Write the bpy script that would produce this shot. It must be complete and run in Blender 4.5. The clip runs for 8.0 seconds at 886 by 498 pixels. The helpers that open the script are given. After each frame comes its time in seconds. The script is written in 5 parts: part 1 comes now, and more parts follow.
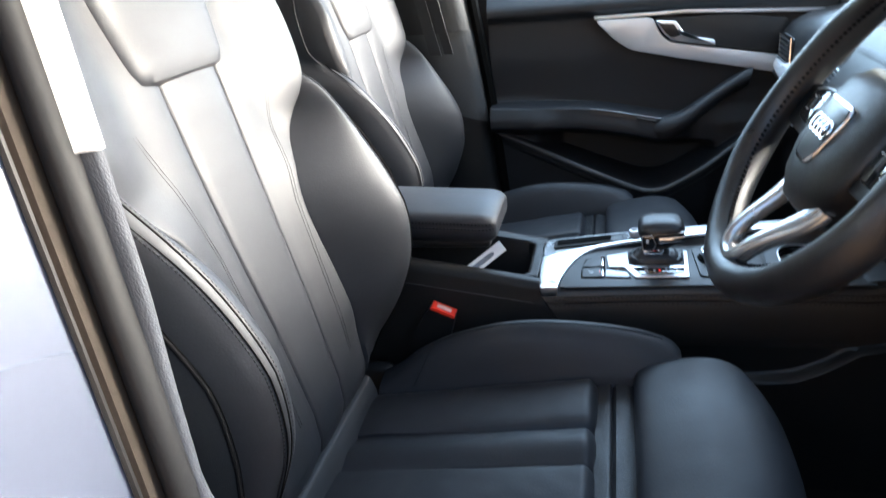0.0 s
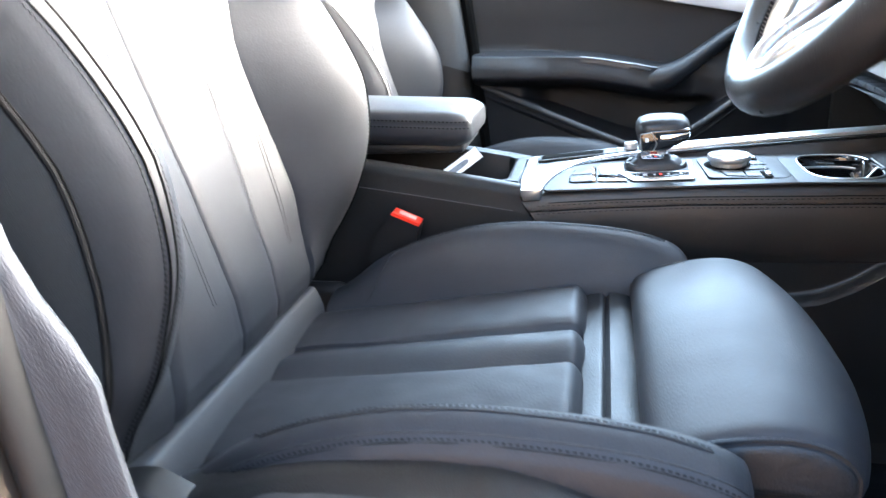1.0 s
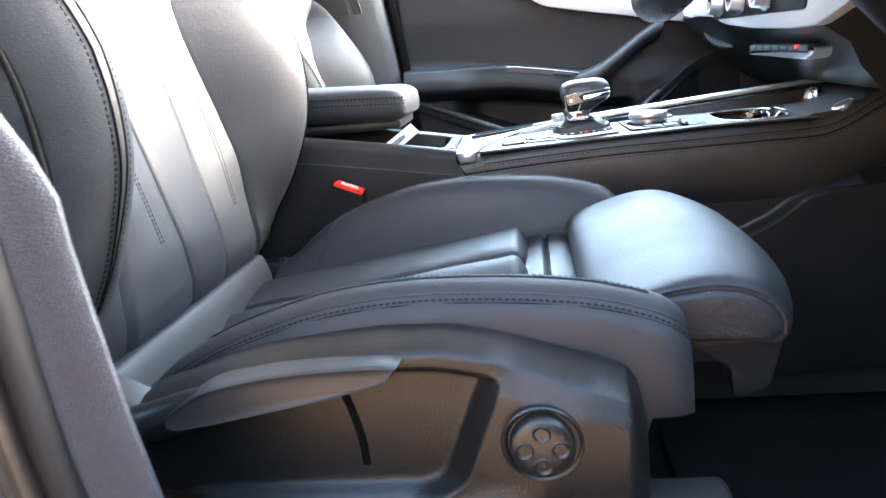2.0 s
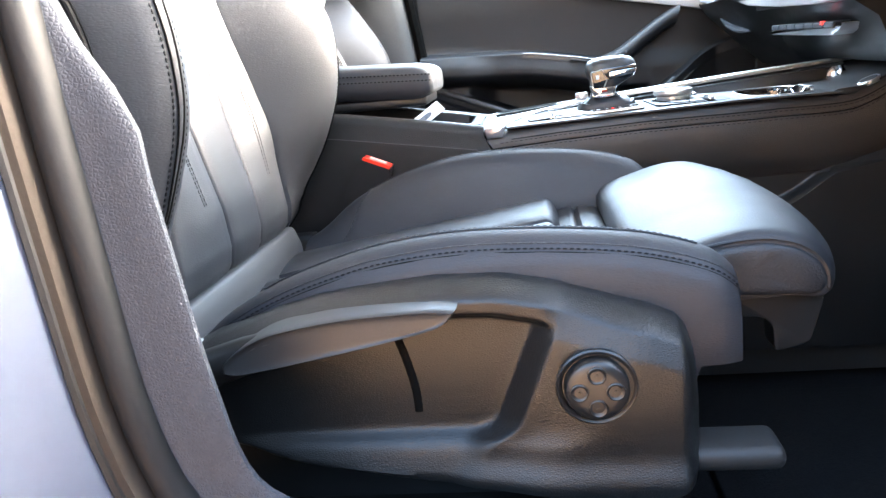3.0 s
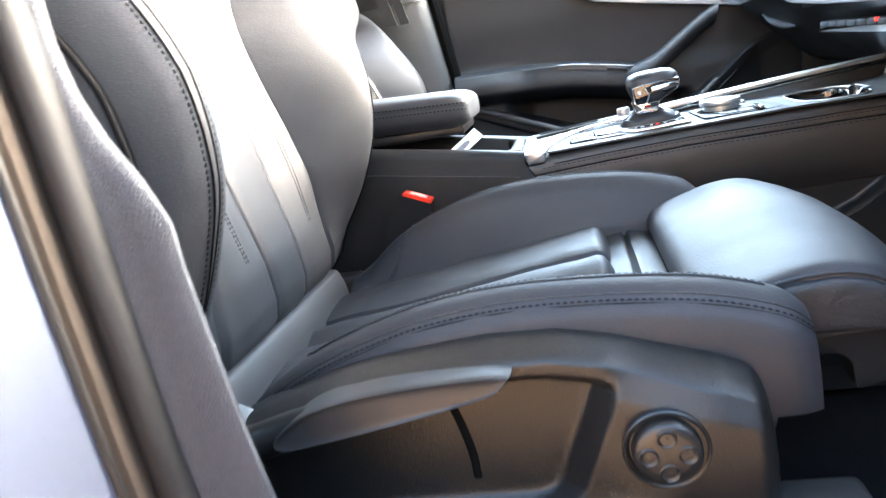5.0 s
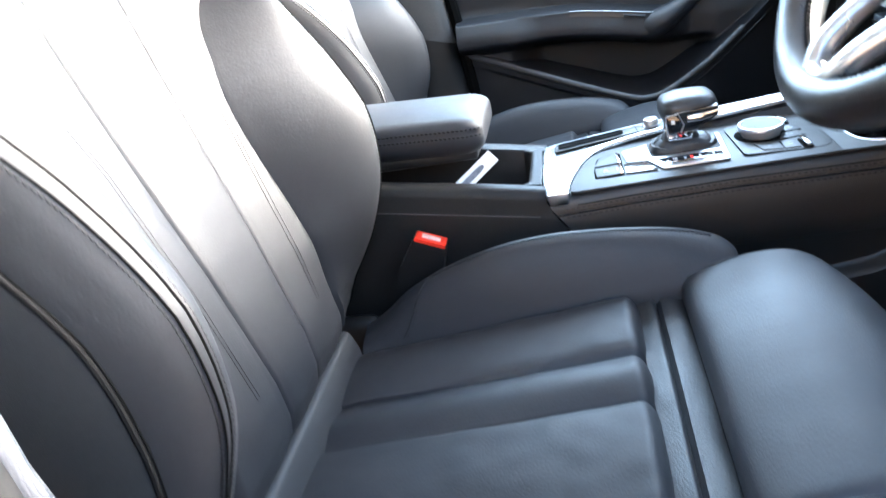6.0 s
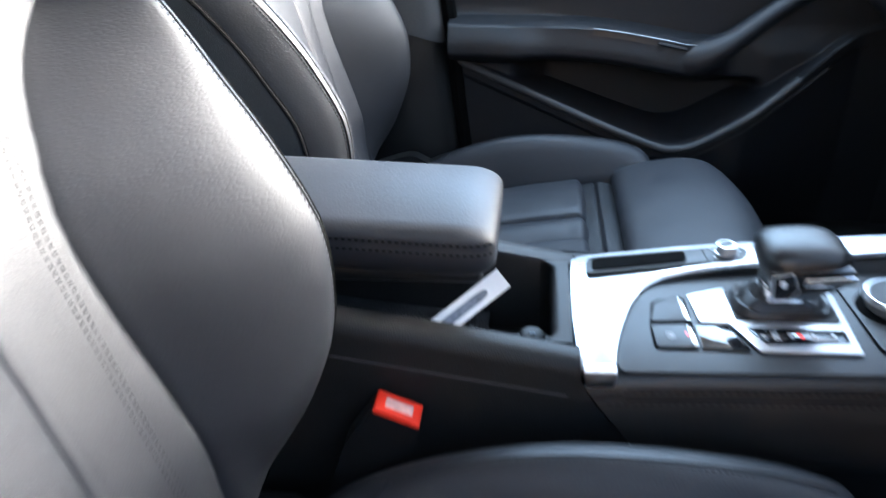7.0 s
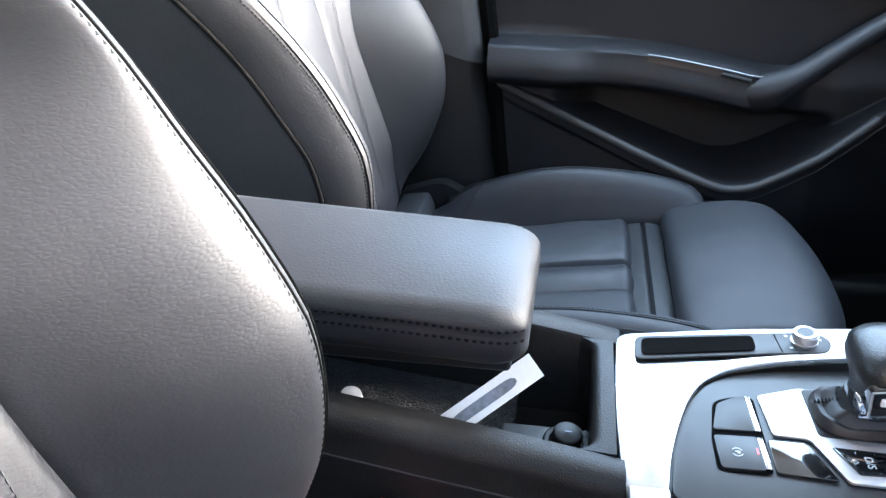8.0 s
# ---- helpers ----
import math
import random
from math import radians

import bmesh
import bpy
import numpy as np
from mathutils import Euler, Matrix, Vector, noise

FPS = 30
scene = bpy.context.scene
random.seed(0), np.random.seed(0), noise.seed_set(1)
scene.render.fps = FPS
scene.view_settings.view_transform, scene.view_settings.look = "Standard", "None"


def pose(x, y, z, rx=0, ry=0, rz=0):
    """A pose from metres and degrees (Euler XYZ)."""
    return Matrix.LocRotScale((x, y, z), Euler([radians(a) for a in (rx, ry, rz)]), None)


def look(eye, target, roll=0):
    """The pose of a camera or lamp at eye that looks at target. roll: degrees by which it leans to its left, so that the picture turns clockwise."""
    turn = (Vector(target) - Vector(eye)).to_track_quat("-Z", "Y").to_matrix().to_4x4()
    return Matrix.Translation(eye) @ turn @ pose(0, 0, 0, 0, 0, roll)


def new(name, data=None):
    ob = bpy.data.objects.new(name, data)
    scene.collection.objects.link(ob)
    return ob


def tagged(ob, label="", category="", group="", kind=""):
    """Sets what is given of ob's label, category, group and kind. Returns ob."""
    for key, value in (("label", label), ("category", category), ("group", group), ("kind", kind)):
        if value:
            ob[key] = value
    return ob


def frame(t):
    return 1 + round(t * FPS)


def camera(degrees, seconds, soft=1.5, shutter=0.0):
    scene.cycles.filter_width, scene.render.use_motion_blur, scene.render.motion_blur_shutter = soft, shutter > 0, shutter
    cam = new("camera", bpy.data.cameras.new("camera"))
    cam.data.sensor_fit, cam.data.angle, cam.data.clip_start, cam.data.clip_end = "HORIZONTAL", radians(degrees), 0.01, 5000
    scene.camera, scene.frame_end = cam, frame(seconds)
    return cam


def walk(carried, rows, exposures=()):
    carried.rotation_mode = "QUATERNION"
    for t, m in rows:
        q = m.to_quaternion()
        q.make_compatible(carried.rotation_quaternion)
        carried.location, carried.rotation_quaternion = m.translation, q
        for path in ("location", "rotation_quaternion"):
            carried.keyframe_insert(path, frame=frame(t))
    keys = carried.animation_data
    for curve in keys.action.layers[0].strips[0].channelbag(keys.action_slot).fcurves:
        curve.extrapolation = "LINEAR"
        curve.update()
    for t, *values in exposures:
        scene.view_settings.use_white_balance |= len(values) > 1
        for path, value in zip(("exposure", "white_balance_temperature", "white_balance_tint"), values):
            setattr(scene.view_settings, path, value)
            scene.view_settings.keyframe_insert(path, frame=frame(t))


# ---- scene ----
cam = camera(63.0, 8.0, 1.35, 0.5)
PATH = [
    (0, (0.211, 0.05, 1.164), (-0.256, 1.831, 0.383), -6.0),
    (0.5, (0.205, 0.072, 1.088), (-0.237, 1.843, 0.271), -7.9),
    (1, (0.201, 0.127, 0.943), (-0.226, 1.957, 0.26), -3.9),
    (1.5, (0.204, 0.108, 0.853), (-0.09, 2.015, 0.328), -4.3),
    (2, (0.203, 0.064, 0.833), (-0.068, 1.975, 0.31), -6.3),
    (2.2, (0.189, 0.045, 0.832), (-0.048, 1.951, 0.273), -5.6),
    (3.5, (0.165, 0.043, 0.798), (-0.157, 1.953, 0.297), -6.4),
    (4, (0.158, 0.034, 0.802), (-0.203, 1.937, 0.305), -6.3),
    (4.5, (0.162, 0.035, 0.81), (-0.223, 1.937, 0.325), -7.5),
    (4.7, (0.168, 0.039, 0.816), (-0.23, 1.946, 0.364), -9.3),
    (5.8, (0.163, 0.192, 0.964), (-0.247, 1.99, 0.192), -12.7),
    (6, (0.156, 0.2, 1.018), (-0.261, 1.966, 0.178), -12.5),
    (6.5, (0.11, 0.311, 1.096), (-0.177, 2.032, 0.119), -10.9),
    (7, (0.071, 0.529, 1.052), (-0.181, 2.251, 0.068), -3.1),
    (7.5, (0.054, 0.627, 1.045), (-0.243, 2.345, 0.064), -2.1),
    (8, (0.064, 0.633, 1.052), (-0.282, 2.346, 0.078), -2.0),
]
walk(cam, [(t, look(eye, target, roll)) for t, eye, target, roll in PATH],
     [(0.0, 2.8, 5850, 8), (0.6, 3.65, 5500, 8), (1.0, 4.58, 6050, 9), (1.5, 4.68, 6050, 10), (2.2, 4.65, 6200, 11), (3.5, 5.1, 6450, 11), (4.0, 4.82, 6450, 10), (4.7, 4.75, 6450, 10), (6.0, 4.32, 5950, 9), (6.5, 3.7, 5750, 9), (7.0, 3.5, 5750, 9), (7.5, 3.58, 5800, 9), (8.0, 3.8, 5950, 10)])

# ---- light: a bright hazy sky, with a low veiled sun beyond the passenger side ----
SUN_EL, SUN_AZ = radians(12), radians(71)          # azimuth from +y towards +x
world = bpy.data.worlds.new("sky")
scene.world = world
world.use_nodes = True
wn = world.node_tree
sky = wn.nodes.new("ShaderNodeTexSky")
sky.sky_type, sky.sun_disc = "NISHITA", False
sky.sun_elevation, sky.sun_rotation = SUN_EL, SUN_AZ
sky.air_density, sky.dust_density = 1.0, 2.0
wn.nodes["Background"].inputs["Strength"].default_value = 0.15
wn.links.new(sky.outputs[0], wn.nodes["Background"].inputs["Color"])
sun = new("sun", bpy.data.lights.new("sun", "SUN"))
sun.data.energy, sun.data.angle, sun.data.color = 4.0, radians(36), (1.0, 0.89, 0.76)
def fill_lamp(name, at, towards, wide, high, watts, colour):
    """An added area lamp that stands in for sky light entering by a window's opening."""
    la = bpy.data.lights.new(name, "AREA")
    la.shape, la.size, la.size_y, la.energy, la.color = "RECTANGLE", wide, high, watts, colour
    new(name, la).matrix_world = look(at, towards)


# added cool fill at the passenger window, in place of more sky light
fill_lamp("sky_fill", (0.25, 1.70, 1.22), (0.20, 0.9, 0.62), 0.72, 0.34, 0.95, (0.60, 0.80, 1.0))
sun.matrix_world = look((0, 0, 0), (-math.sin(SUN_AZ) * math.cos(SUN_EL), -math.cos(SUN_AZ) * math.cos(SUN_EL), -math.sin(SUN_EL)))


# ---- materials ----
def material(name, colour, rough=0.5, metal=0.0, spec=0.5, grain=0.0, scale=500.0, cells=True, mottle=0.15,
             patch=14.0, wear=0.0, coat=0.0, sheen=0.0, glow=0.0, stretch=(1, 1, 1), crease=0.45):
    """A surface with fine relief (grain, in metres), and colour and gloss that vary at two scales."""
    m = bpy.data.materials.new(name)
    m.use_nodes = True
    t = m.node_tree
    b = t.nodes["Principled BSDF"]
    b.inputs["Metallic"].default_value = metal
    b.inputs["Specular IOR Level"].default_value = spec
    b.inputs["Coat Weight"].default_value = coat
    b.inputs["Coat Roughness"].default_value = 0.06
    b.inputs["Sheen Weight"].default_value = sheen
    tc = t.nodes.new("ShaderNodeTexCoord")
    mp = t.nodes.new("ShaderNodeMapping")
    mp.inputs["Scale"].default_value = stretch
    t.links.new(tc.outputs["Object"], mp.inputs["Vector"])
    big = t.nodes.new("ShaderNodeTexNoise")
    big.inputs["Scale"].default_value, big.inputs["Detail"].default_value = patch, 5
    fine = t.nodes.new("ShaderNodeTexNoise")
    fine.inputs["Scale"].default_value, fine.inputs["Detail"].default_value = scale * 0.5, 3
    for n in (big, fine):
        t.links.new(mp.outputs[0], n.inputs["Vector"])
    both = t.nodes.new("ShaderNodeMath")
    both.operation = "ADD"
    t.links.new(big.outputs[0], both.inputs[0])
    t.links.new(fine.outputs[0], both.inputs[1])
    ramp = t.nodes.new("ShaderNodeMapRange")
    ramp.inputs["From Min"].default_value, ramp.inputs["From Max"].default_value = 0.6, 1.4
    t.links.new(both.outputs[0], ramp.inputs["Value"])
    mix = t.nodes.new("ShaderNodeMix")
    mix.data_type = "RGBA"
    mix.inputs["A"].default_value = (*[c * (1 - mottle) for c in colour], 1)
    mix.inputs["B"].default_value = (*[min(1, c * (1 + mottle)) for c in colour], 1)
    t.links.new(ramp.outputs[0], mix.inputs["Factor"])
    t.links.new(mix.outputs["Result"], b.inputs["Base Color"])
    gloss = t.nodes.new("ShaderNodeMapRange")
    gloss.inputs["From Min"].default_value, gloss.inputs["From Max"].default_value = 0.3, 0.7
    gloss.inputs["To Min"].default_value, gloss.inputs["To Max"].default_value = max(0.02, rough - 0.05 - wear), rough + 0.05
    t.links.new(big.outputs[0], gloss.inputs["Value"])
    t.links.new(gloss.outputs[0], b.inputs["Roughness"])
    if grain:
        if cells:
            relief = t.nodes.new("ShaderNodeTexVoronoi")
            relief.feature = "DISTANCE_TO_EDGE"
            relief.inputs["Scale"].default_value = scale
            warp = t.nodes.new("ShaderNodeMix")
            warp.data_type = "VECTOR"
            warp.inputs["Factor"].default_value = 0.010
            t.links.new(mp.outputs[0], warp.inputs["A"])
            t.links.new(big.outputs[1], warp.inputs["B"])
            t.links.new(warp.outputs["Result"], relief.inputs["Vector"])
            pebble = t.nodes.new("ShaderNodeMapRange")
            pebble.interpolation_type = "SMOOTHSTEP"
            pebble.inputs["From Max"].default_value = 0.34
            t.links.new(relief.outputs[0], pebble.inputs["Value"])
            relief = pebble
        else:
            relief = t.nodes.new("ShaderNodeTexNoise")
            relief.inputs["Scale"].default_value, relief.inputs["Detail"].default_value = scale, 2
            t.links.new(mp.outputs[0], relief.inputs["Vector"])
        fold = t.nodes.new("ShaderNodeTexNoise")
        fold.inputs["Scale"].default_value, fold.inputs["Detail"].default_value, fold.inputs["Distortion"].default_value = scale * 0.3, 4, 0.6 + (crease - 0.45) * 2
        t.links.new(mp.outputs[0], fold.inputs["Vector"])
        total = t.nodes.new("ShaderNodeMath")
        total.operation = "MULTIPLY_ADD"
        total.inputs[1].default_value = crease
        t.links.new(fold.outputs[0], total.inputs[0])
        t.links.new(relief.outputs[0], total.inputs[2])
        bump = t.nodes.new("ShaderNodeBump")
        bump.inputs["Distance"].default_value, bump.inputs["Strength"].default_value = grain, 1.0
        t.links.new(total.outputs[0], bump.inputs["Height"])
        t.links.new(bump.outputs[0], b.inputs["Normal"])
    if glow:
        b.inputs["Emission Color"].default_value = (*colour, 1)
        b.inputs["Emission Strength"].default_value = glow
    return m


LEATHER = material("black_leather", (0.0114, 0.0124, 0.0164), 0.59, grain=0.00006, scale=430, wear=0.02, spec=0.5, stretch=(0.6, 0.65, 1.4), crease=1.15)
RIM = material("worn_black_rim_leather", (0.0110, 0.0110, 0.0118), 0.40, grain=0.00008, scale=600, wear=0.08, spec=0.5, patch=30)
LEATHER_DULL = material("black_side_leather", (0.0100, 0.0106, 0.0128), 0.5, grain=0.00014, scale=400, spec=0.45)
PAD = material("black_pad_vinyl", (0.0092, 0.0090, 0.0092), 0.5, grain=0.00010, scale=480, spec=0.26)
# black vinyl; the brown ground's warm reflection is put into its base colour
TUNNEL = material("reflection_tinted_black_vinyl", (0.0175, 0.0152, 0.0138), 0.43, grain=0.00010, scale=520, spec=0.5)
DOOR = material("black_door_vinyl", (0.0090, 0.0098, 0.0122), 0.54, grain=0.00008, scale=620, spec=0.42, crease=0.5)
GRAINED = material("grained_black_plastic", (0.0070, 0.0070, 0.0073), 0.37, grain=0.00010, scale=620, spec=0.45, stretch=(0.8, 0.8, 1.3), crease=0.6)
LISTING = material("dull_grey_vinyl", (0.023, 0.0245, 0.028), 0.60, spec=0.38, grain=0.0001, scale=900, cells=False)
SIDE = material("dark_grey_vinyl", (0.036, 0.0362, 0.0375), 0.6, grain=0.0001, scale=600, spec=0.4)
PIPING = material("black_piping", (0.008, 0.008, 0.0086), 0.8, spec=0.06, grain=0.0001, scale=500)
PLASTIC = material("satin_black_plastic", (0.010, 0.010, 0.0105), 0.36, grain=0.00004, scale=1500, cells=False)
SATIN = material("satin_dark_grey_plastic", (0.024, 0.0245, 0.026), 0.42, grain=0.00003, scale=1500, cells=False, spec=0.45)
DECK = material("soft_black_lacquer", (0.0115, 0.012, 0.013), 0.50, grain=0.00003, scale=1500, cells=False, spec=0.6)
PINK = material("worn_pale_print", (0.70, 0.42, 0.38), 0.5, mottle=0.25, patch=200)
MATTE = material("matt_black_plastic", (0.008, 0.008, 0.0085), 0.6, grain=0.0001, scale=1200, cells=False)
PILLAR = material("grained_grey_plastic", (0.038, 0.0415, 0.050), 0.6, grain=0.00020, scale=500, spec=0.18, crease=0.2)
CREAM = material("pale_grey_fabric", (0.62, 0.60, 0.57), 0.85, grain=0.0002, scale=900, cells=False)
TAN = material("brown_flocked_rubber", (0.024, 0.0185, 0.0145), 0.8, spec=0.2, grain=0.0001, scale=500, cells=False)
RUBBER = material("black_rubber", (0.007, 0.007, 0.0075), 0.5, spec=0.3, grain=0.0001, scale=300, cells=False)
SEAL = material("grey_black_seal_rubber", (0.0085, 0.0088, 0.0098), 0.62, spec=0.2, grain=0.0001, scale=300, cells=False)
# near-black that paints the shade in wells, slots, gaps and seams
VOID = material("gap_shade_black", (0.003, 0.003, 0.003), 0.95, spec=0.05)
CARPET = material("black_carpet", (0.009, 0.009, 0.010), 0.95, spec=0.1, grain=0.002, scale=700, cells=False, mottle=0.4)
PAINT = material("silver_blue_paint", (0.105, 0.120, 0.164), 0.28, metal=0.45, coat=1.0, mottle=0.02, patch=0.4)
ALU = material("brushed_aluminium", (0.74, 0.75, 0.77), 0.30, metal=1.0, grain=0.00004, scale=500, cells=False, mottle=0.04, stretch=(0.06, 1, 1))
ALU_Z = material("satin_silver_plastic", (0.70, 0.71, 0.73), 0.33, metal=0.9, mottle=0.04)
SILVER = material("silver_trim_lacquer", (0.55, 0.55, 0.55), 0.24, metal=0.85, mottle=0.03)
INLAY = material("pale_silver_lacquer", (0.58, 0.585, 0.60), 0.34, metal=0.35, mottle=0.03, stretch=(0.1, 1, 1))
CHROME = material("chrome", (0.80, 0.80, 0.81), 0.08, metal=1.0, mottle=0.02)
PIANO = material("gloss_black", (0.008, 0.008, 0.009), 0.06, coat=1.0, mottle=0.05)
BOOT = material("black_gaiter_leather", (0.010, 0.010, 0.0115), 0.45, grain=0.0002, scale=260, cells=False)
RED = material("red_plastic", (0.75, 0.035, 0.015), 0.35, mottle=0.08)
RED_LIGHT = material("red_lamp", (1.0, 0.04, 0.03), 0.3, glow=0.12)
RED_DIM = material("dark_red_glint", (0.30, 0.012, 0.010), 0.3)
WHITE = material("white_card", (0.80, 0.81, 0.82), 0.55, mottle=0.04)
GREYPRINT = material("grey_print", (0.16, 0.18, 0.22), 0.5, mottle=0.4, patch=60)
MARK = material("white_print", (0.75, 0.76, 0.78), 0.5, mottle=0.05)
THREAD = material("black_thread", (0.008, 0.008, 0.0095), 0.7, spec=0.08)
MESH_MAT = material("perforated_rubber_mat", (0.02, 0.02, 0.022), 0.55, grain=0.0012, scale=330)
WEBBING = material("black_belt_webbing", (0.02, 0.02, 0.021), 0.7, grain=0.0003, scale=600, cells=False, stretch=(1, 1, 0.2))
ASPHALT = material("brown_paving", (0.48, 0.29, 0.155), 0.9, grain=0.004, scale=90, cells=False, mottle=0.3, patch=0.8)
BRICK = material("brown_render", (0.30, 0.225, 0.165), 0.9, grain=0.003, scale=60, cells=False, mottle=0.2, patch=1.5)
GLASS = bpy.data.materials.new("window_glass")
GLASS.use_nodes = True
g = GLASS.node_tree.nodes["Principled BSDF"]
g.inputs["Transmission Weight"].default_value, g.inputs["Roughness"].default_value, g.inputs["IOR"].default_value = 1.0, 0.0, 1.03
g.inputs["Base Color"].default_value = (0.93, 0.96, 0.95, 1)


# ---- building helpers ----
def root(name, at, label, category, group="", kind=""):
    e = new(name)
    e.location = at
    e.empty_display_size = 0.05
    return tagged(e, label, category, group, kind)


def base_of(ob):
    """The world place of a thing's origin; parts keep theirs at zero."""
    while ob.parent:
        ob = ob.parent
    return ob.location


def part(name, bm, mat, parent=None, label="", sharp=0.75, smooth=True):
    """Links a bmesh, given in world metres, as one mesh under a thing or a part."""
    bmesh.ops.recalc_face_normals(bm, faces=bm.faces)
    for f in bm.faces:
        f.smooth = smooth
    for e in bm.edges:
        if len(e.link_faces) == 2 and e.calc_face_angle(0.0) > sharp:
            e.smooth = False
    if parent is not None:
        bmesh.ops.translate(bm, verts=bm.verts, vec=-Vector(base_of(parent)))
    me = bpy.data.meshes.new(name)
    bm.to_mesh(me)
    bm.free()
    me.materials.append(mat)
    ob = new(name, me)
    if parent is not None:
        ob.parent = parent
    return tagged(ob, label)


def alone(name, bm, mat, label, category="", kind="", group=""):
    return tagged(part(name, bm, mat), label, category, group, kind)


def lerp(table, x):
    return float(np.interp(x, [p[0] for p in table], [p[1] for p in table]))


def smooth(x, a, b):
    t = min(1.0, max(0.0, (x - a) / (b - a)))
    return t * t * (3 - 2 * t)


def curve_through(points, n):
    """n points at even steps on a smooth line through the given ones."""
    p = np.array(points, float)
    p = np.vstack([2 * p[0] - p[1], p, 2 * p[-1] - p[-2]])
    out = []
    for i in range(1, len(p) - 2):
        for t in np.linspace(0, 1, 12, endpoint=False):
            a, b, c, d = p[i - 1:i + 3]
            out.append(0.5 * (2 * b + (c - a) * t + (2 * a - 5 * b + 4 * c - d) * t * t + (3 * b - a - 3 * c + d) * t ** 3))
    out.append(p[-2])
    out = np.array(out)
    s = np.r_[0, np.cumsum(np.linalg.norm(np.diff(out, axis=0), axis=1))]
    return np.stack([np.interp(np.linspace(0, s[-1], n), s, out[:, k]) for k in range(out.shape[1])], 1)


def sheet(rows, closed=False, caps=False):
    """A surface over rows of points; closed: each row is a ring; caps: its ends are filled."""
    bm = bmesh.new()
    v = [[bm.verts.new(p) for p in r] for r in rows]
    n = len(rows[0])
    for a, b in zip(v, v[1:]):
        for i in range(n if closed else n - 1):
            j = (i + 1) % n
            bm.faces.new((a[i], a[j], b[j], b[i]))
    if caps:
        bm.faces.new(v[0][::-1])
        bm.faces.new(v[-1])
    return bm


def tube(points, r, n=8, caps=True):
    """A round bar along a line of points; r may be a list."""
    p = [Vector(q) for q in points]
    rows, side = [], None
    for i, q in enumerate(p):
        t = (p[min(i + 1, len(p) - 1)] - p[max(i - 1, 0)]).normalized()
        if side is None:
            side = t.orthogonal().normalized()
        side = (side - t * side.dot(t)).normalized()
        up = t.cross(side)
        k = r[i] if isinstance(r, (list, tuple, np.ndarray)) else r
        rows.append([q + (side * math.cos(2 * math.pi * j / n) + up * math.sin(2 * math.pi * j / n)) * k for j in range(n)])
    return sheet(rows, True, caps)


def rbox(x0, x1, y0, y1, z0, z1, bevel=0.004, seg=3):
    bm = bmesh.new()
    bmesh.ops.create_cube(bm, size=1)
    for v in bm.verts:
        v.co = ((x0 + x1) / 2 + v.co.x * (x1 - x0), (y0 + y1) / 2 + v.co.y * (y1 - y0), (z0 + z1) / 2 + v.co.z * (z1 - z0))
    if bevel:
        bmesh.ops.bevel(bm, geom=bm.edges[:], offset=bevel, segments=seg, profile=0.5, affect="EDGES")
    return bm


def prism(outline, lo, hi, axis="z", bevel=0.0015, seg=2):
    """An outline of 2D points, given thickness along an axis. For axis y the outline is in (x, z); for x in (y, z)."""
    def place(p, h):
        return {"z": (p[0], p[1], h), "y": (p[0], h, p[1]), "x": (h, p[0], p[1])}[axis]
    bm = bmesh.new()
    a = [bm.verts.new(place(p, lo)) for p in outline]
    b = [bm.verts.new(place(p, hi)) for p in outline]
    n = len(outline)
    bm.faces.new(a[::-1])
    top = bm.faces.new(b)
    for i in range(n):
        bm.faces.new((a[i], a[(i + 1) % n], b[(i + 1) % n], b[i]))
    bmesh.ops.recalc_face_normals(bm, faces=bm.faces)
    if bevel:
        bmesh.ops.bevel(bm, geom=list(top.edges), offset=bevel, segments=seg, profile=0.5, affect="EDGES")
    return bm


def rounded(points, r, n=5):
    """An outline with its corners rounded."""
    out, m = [], len(points)
    for i in range(m):
        p, a, b = (Vector(points[k % m]) for k in (i, i - 1, i + 1))
        k = min(r, (a - p).length * 0.45, (b - p).length * 0.45)
        s, e = p + (a - p).normalized() * k, p + (b - p).normalized() * k
        for t in np.linspace(0, 1, n):
            out.append(tuple(s * (1 - t) ** 2 + p * 2 * t * (1 - t) + e * t * t))
    return out


def disc(centre, axis, profile, n=32):
    """A turned body: profile of (radius, height) along the axis from the centre."""
    c, a = Vector(centre), Vector(axis).normalized()
    s = a.orthogonal().normalized()
    u = a.cross(s)
    rows = [[c + a * h + (s * math.cos(2 * math.pi * j / n) + u * math.sin(2 * math.pi * j / n)) * max(r, 1e-5) for j in range(n)] for r, h in profile]
    return sheet(rows, True, True)


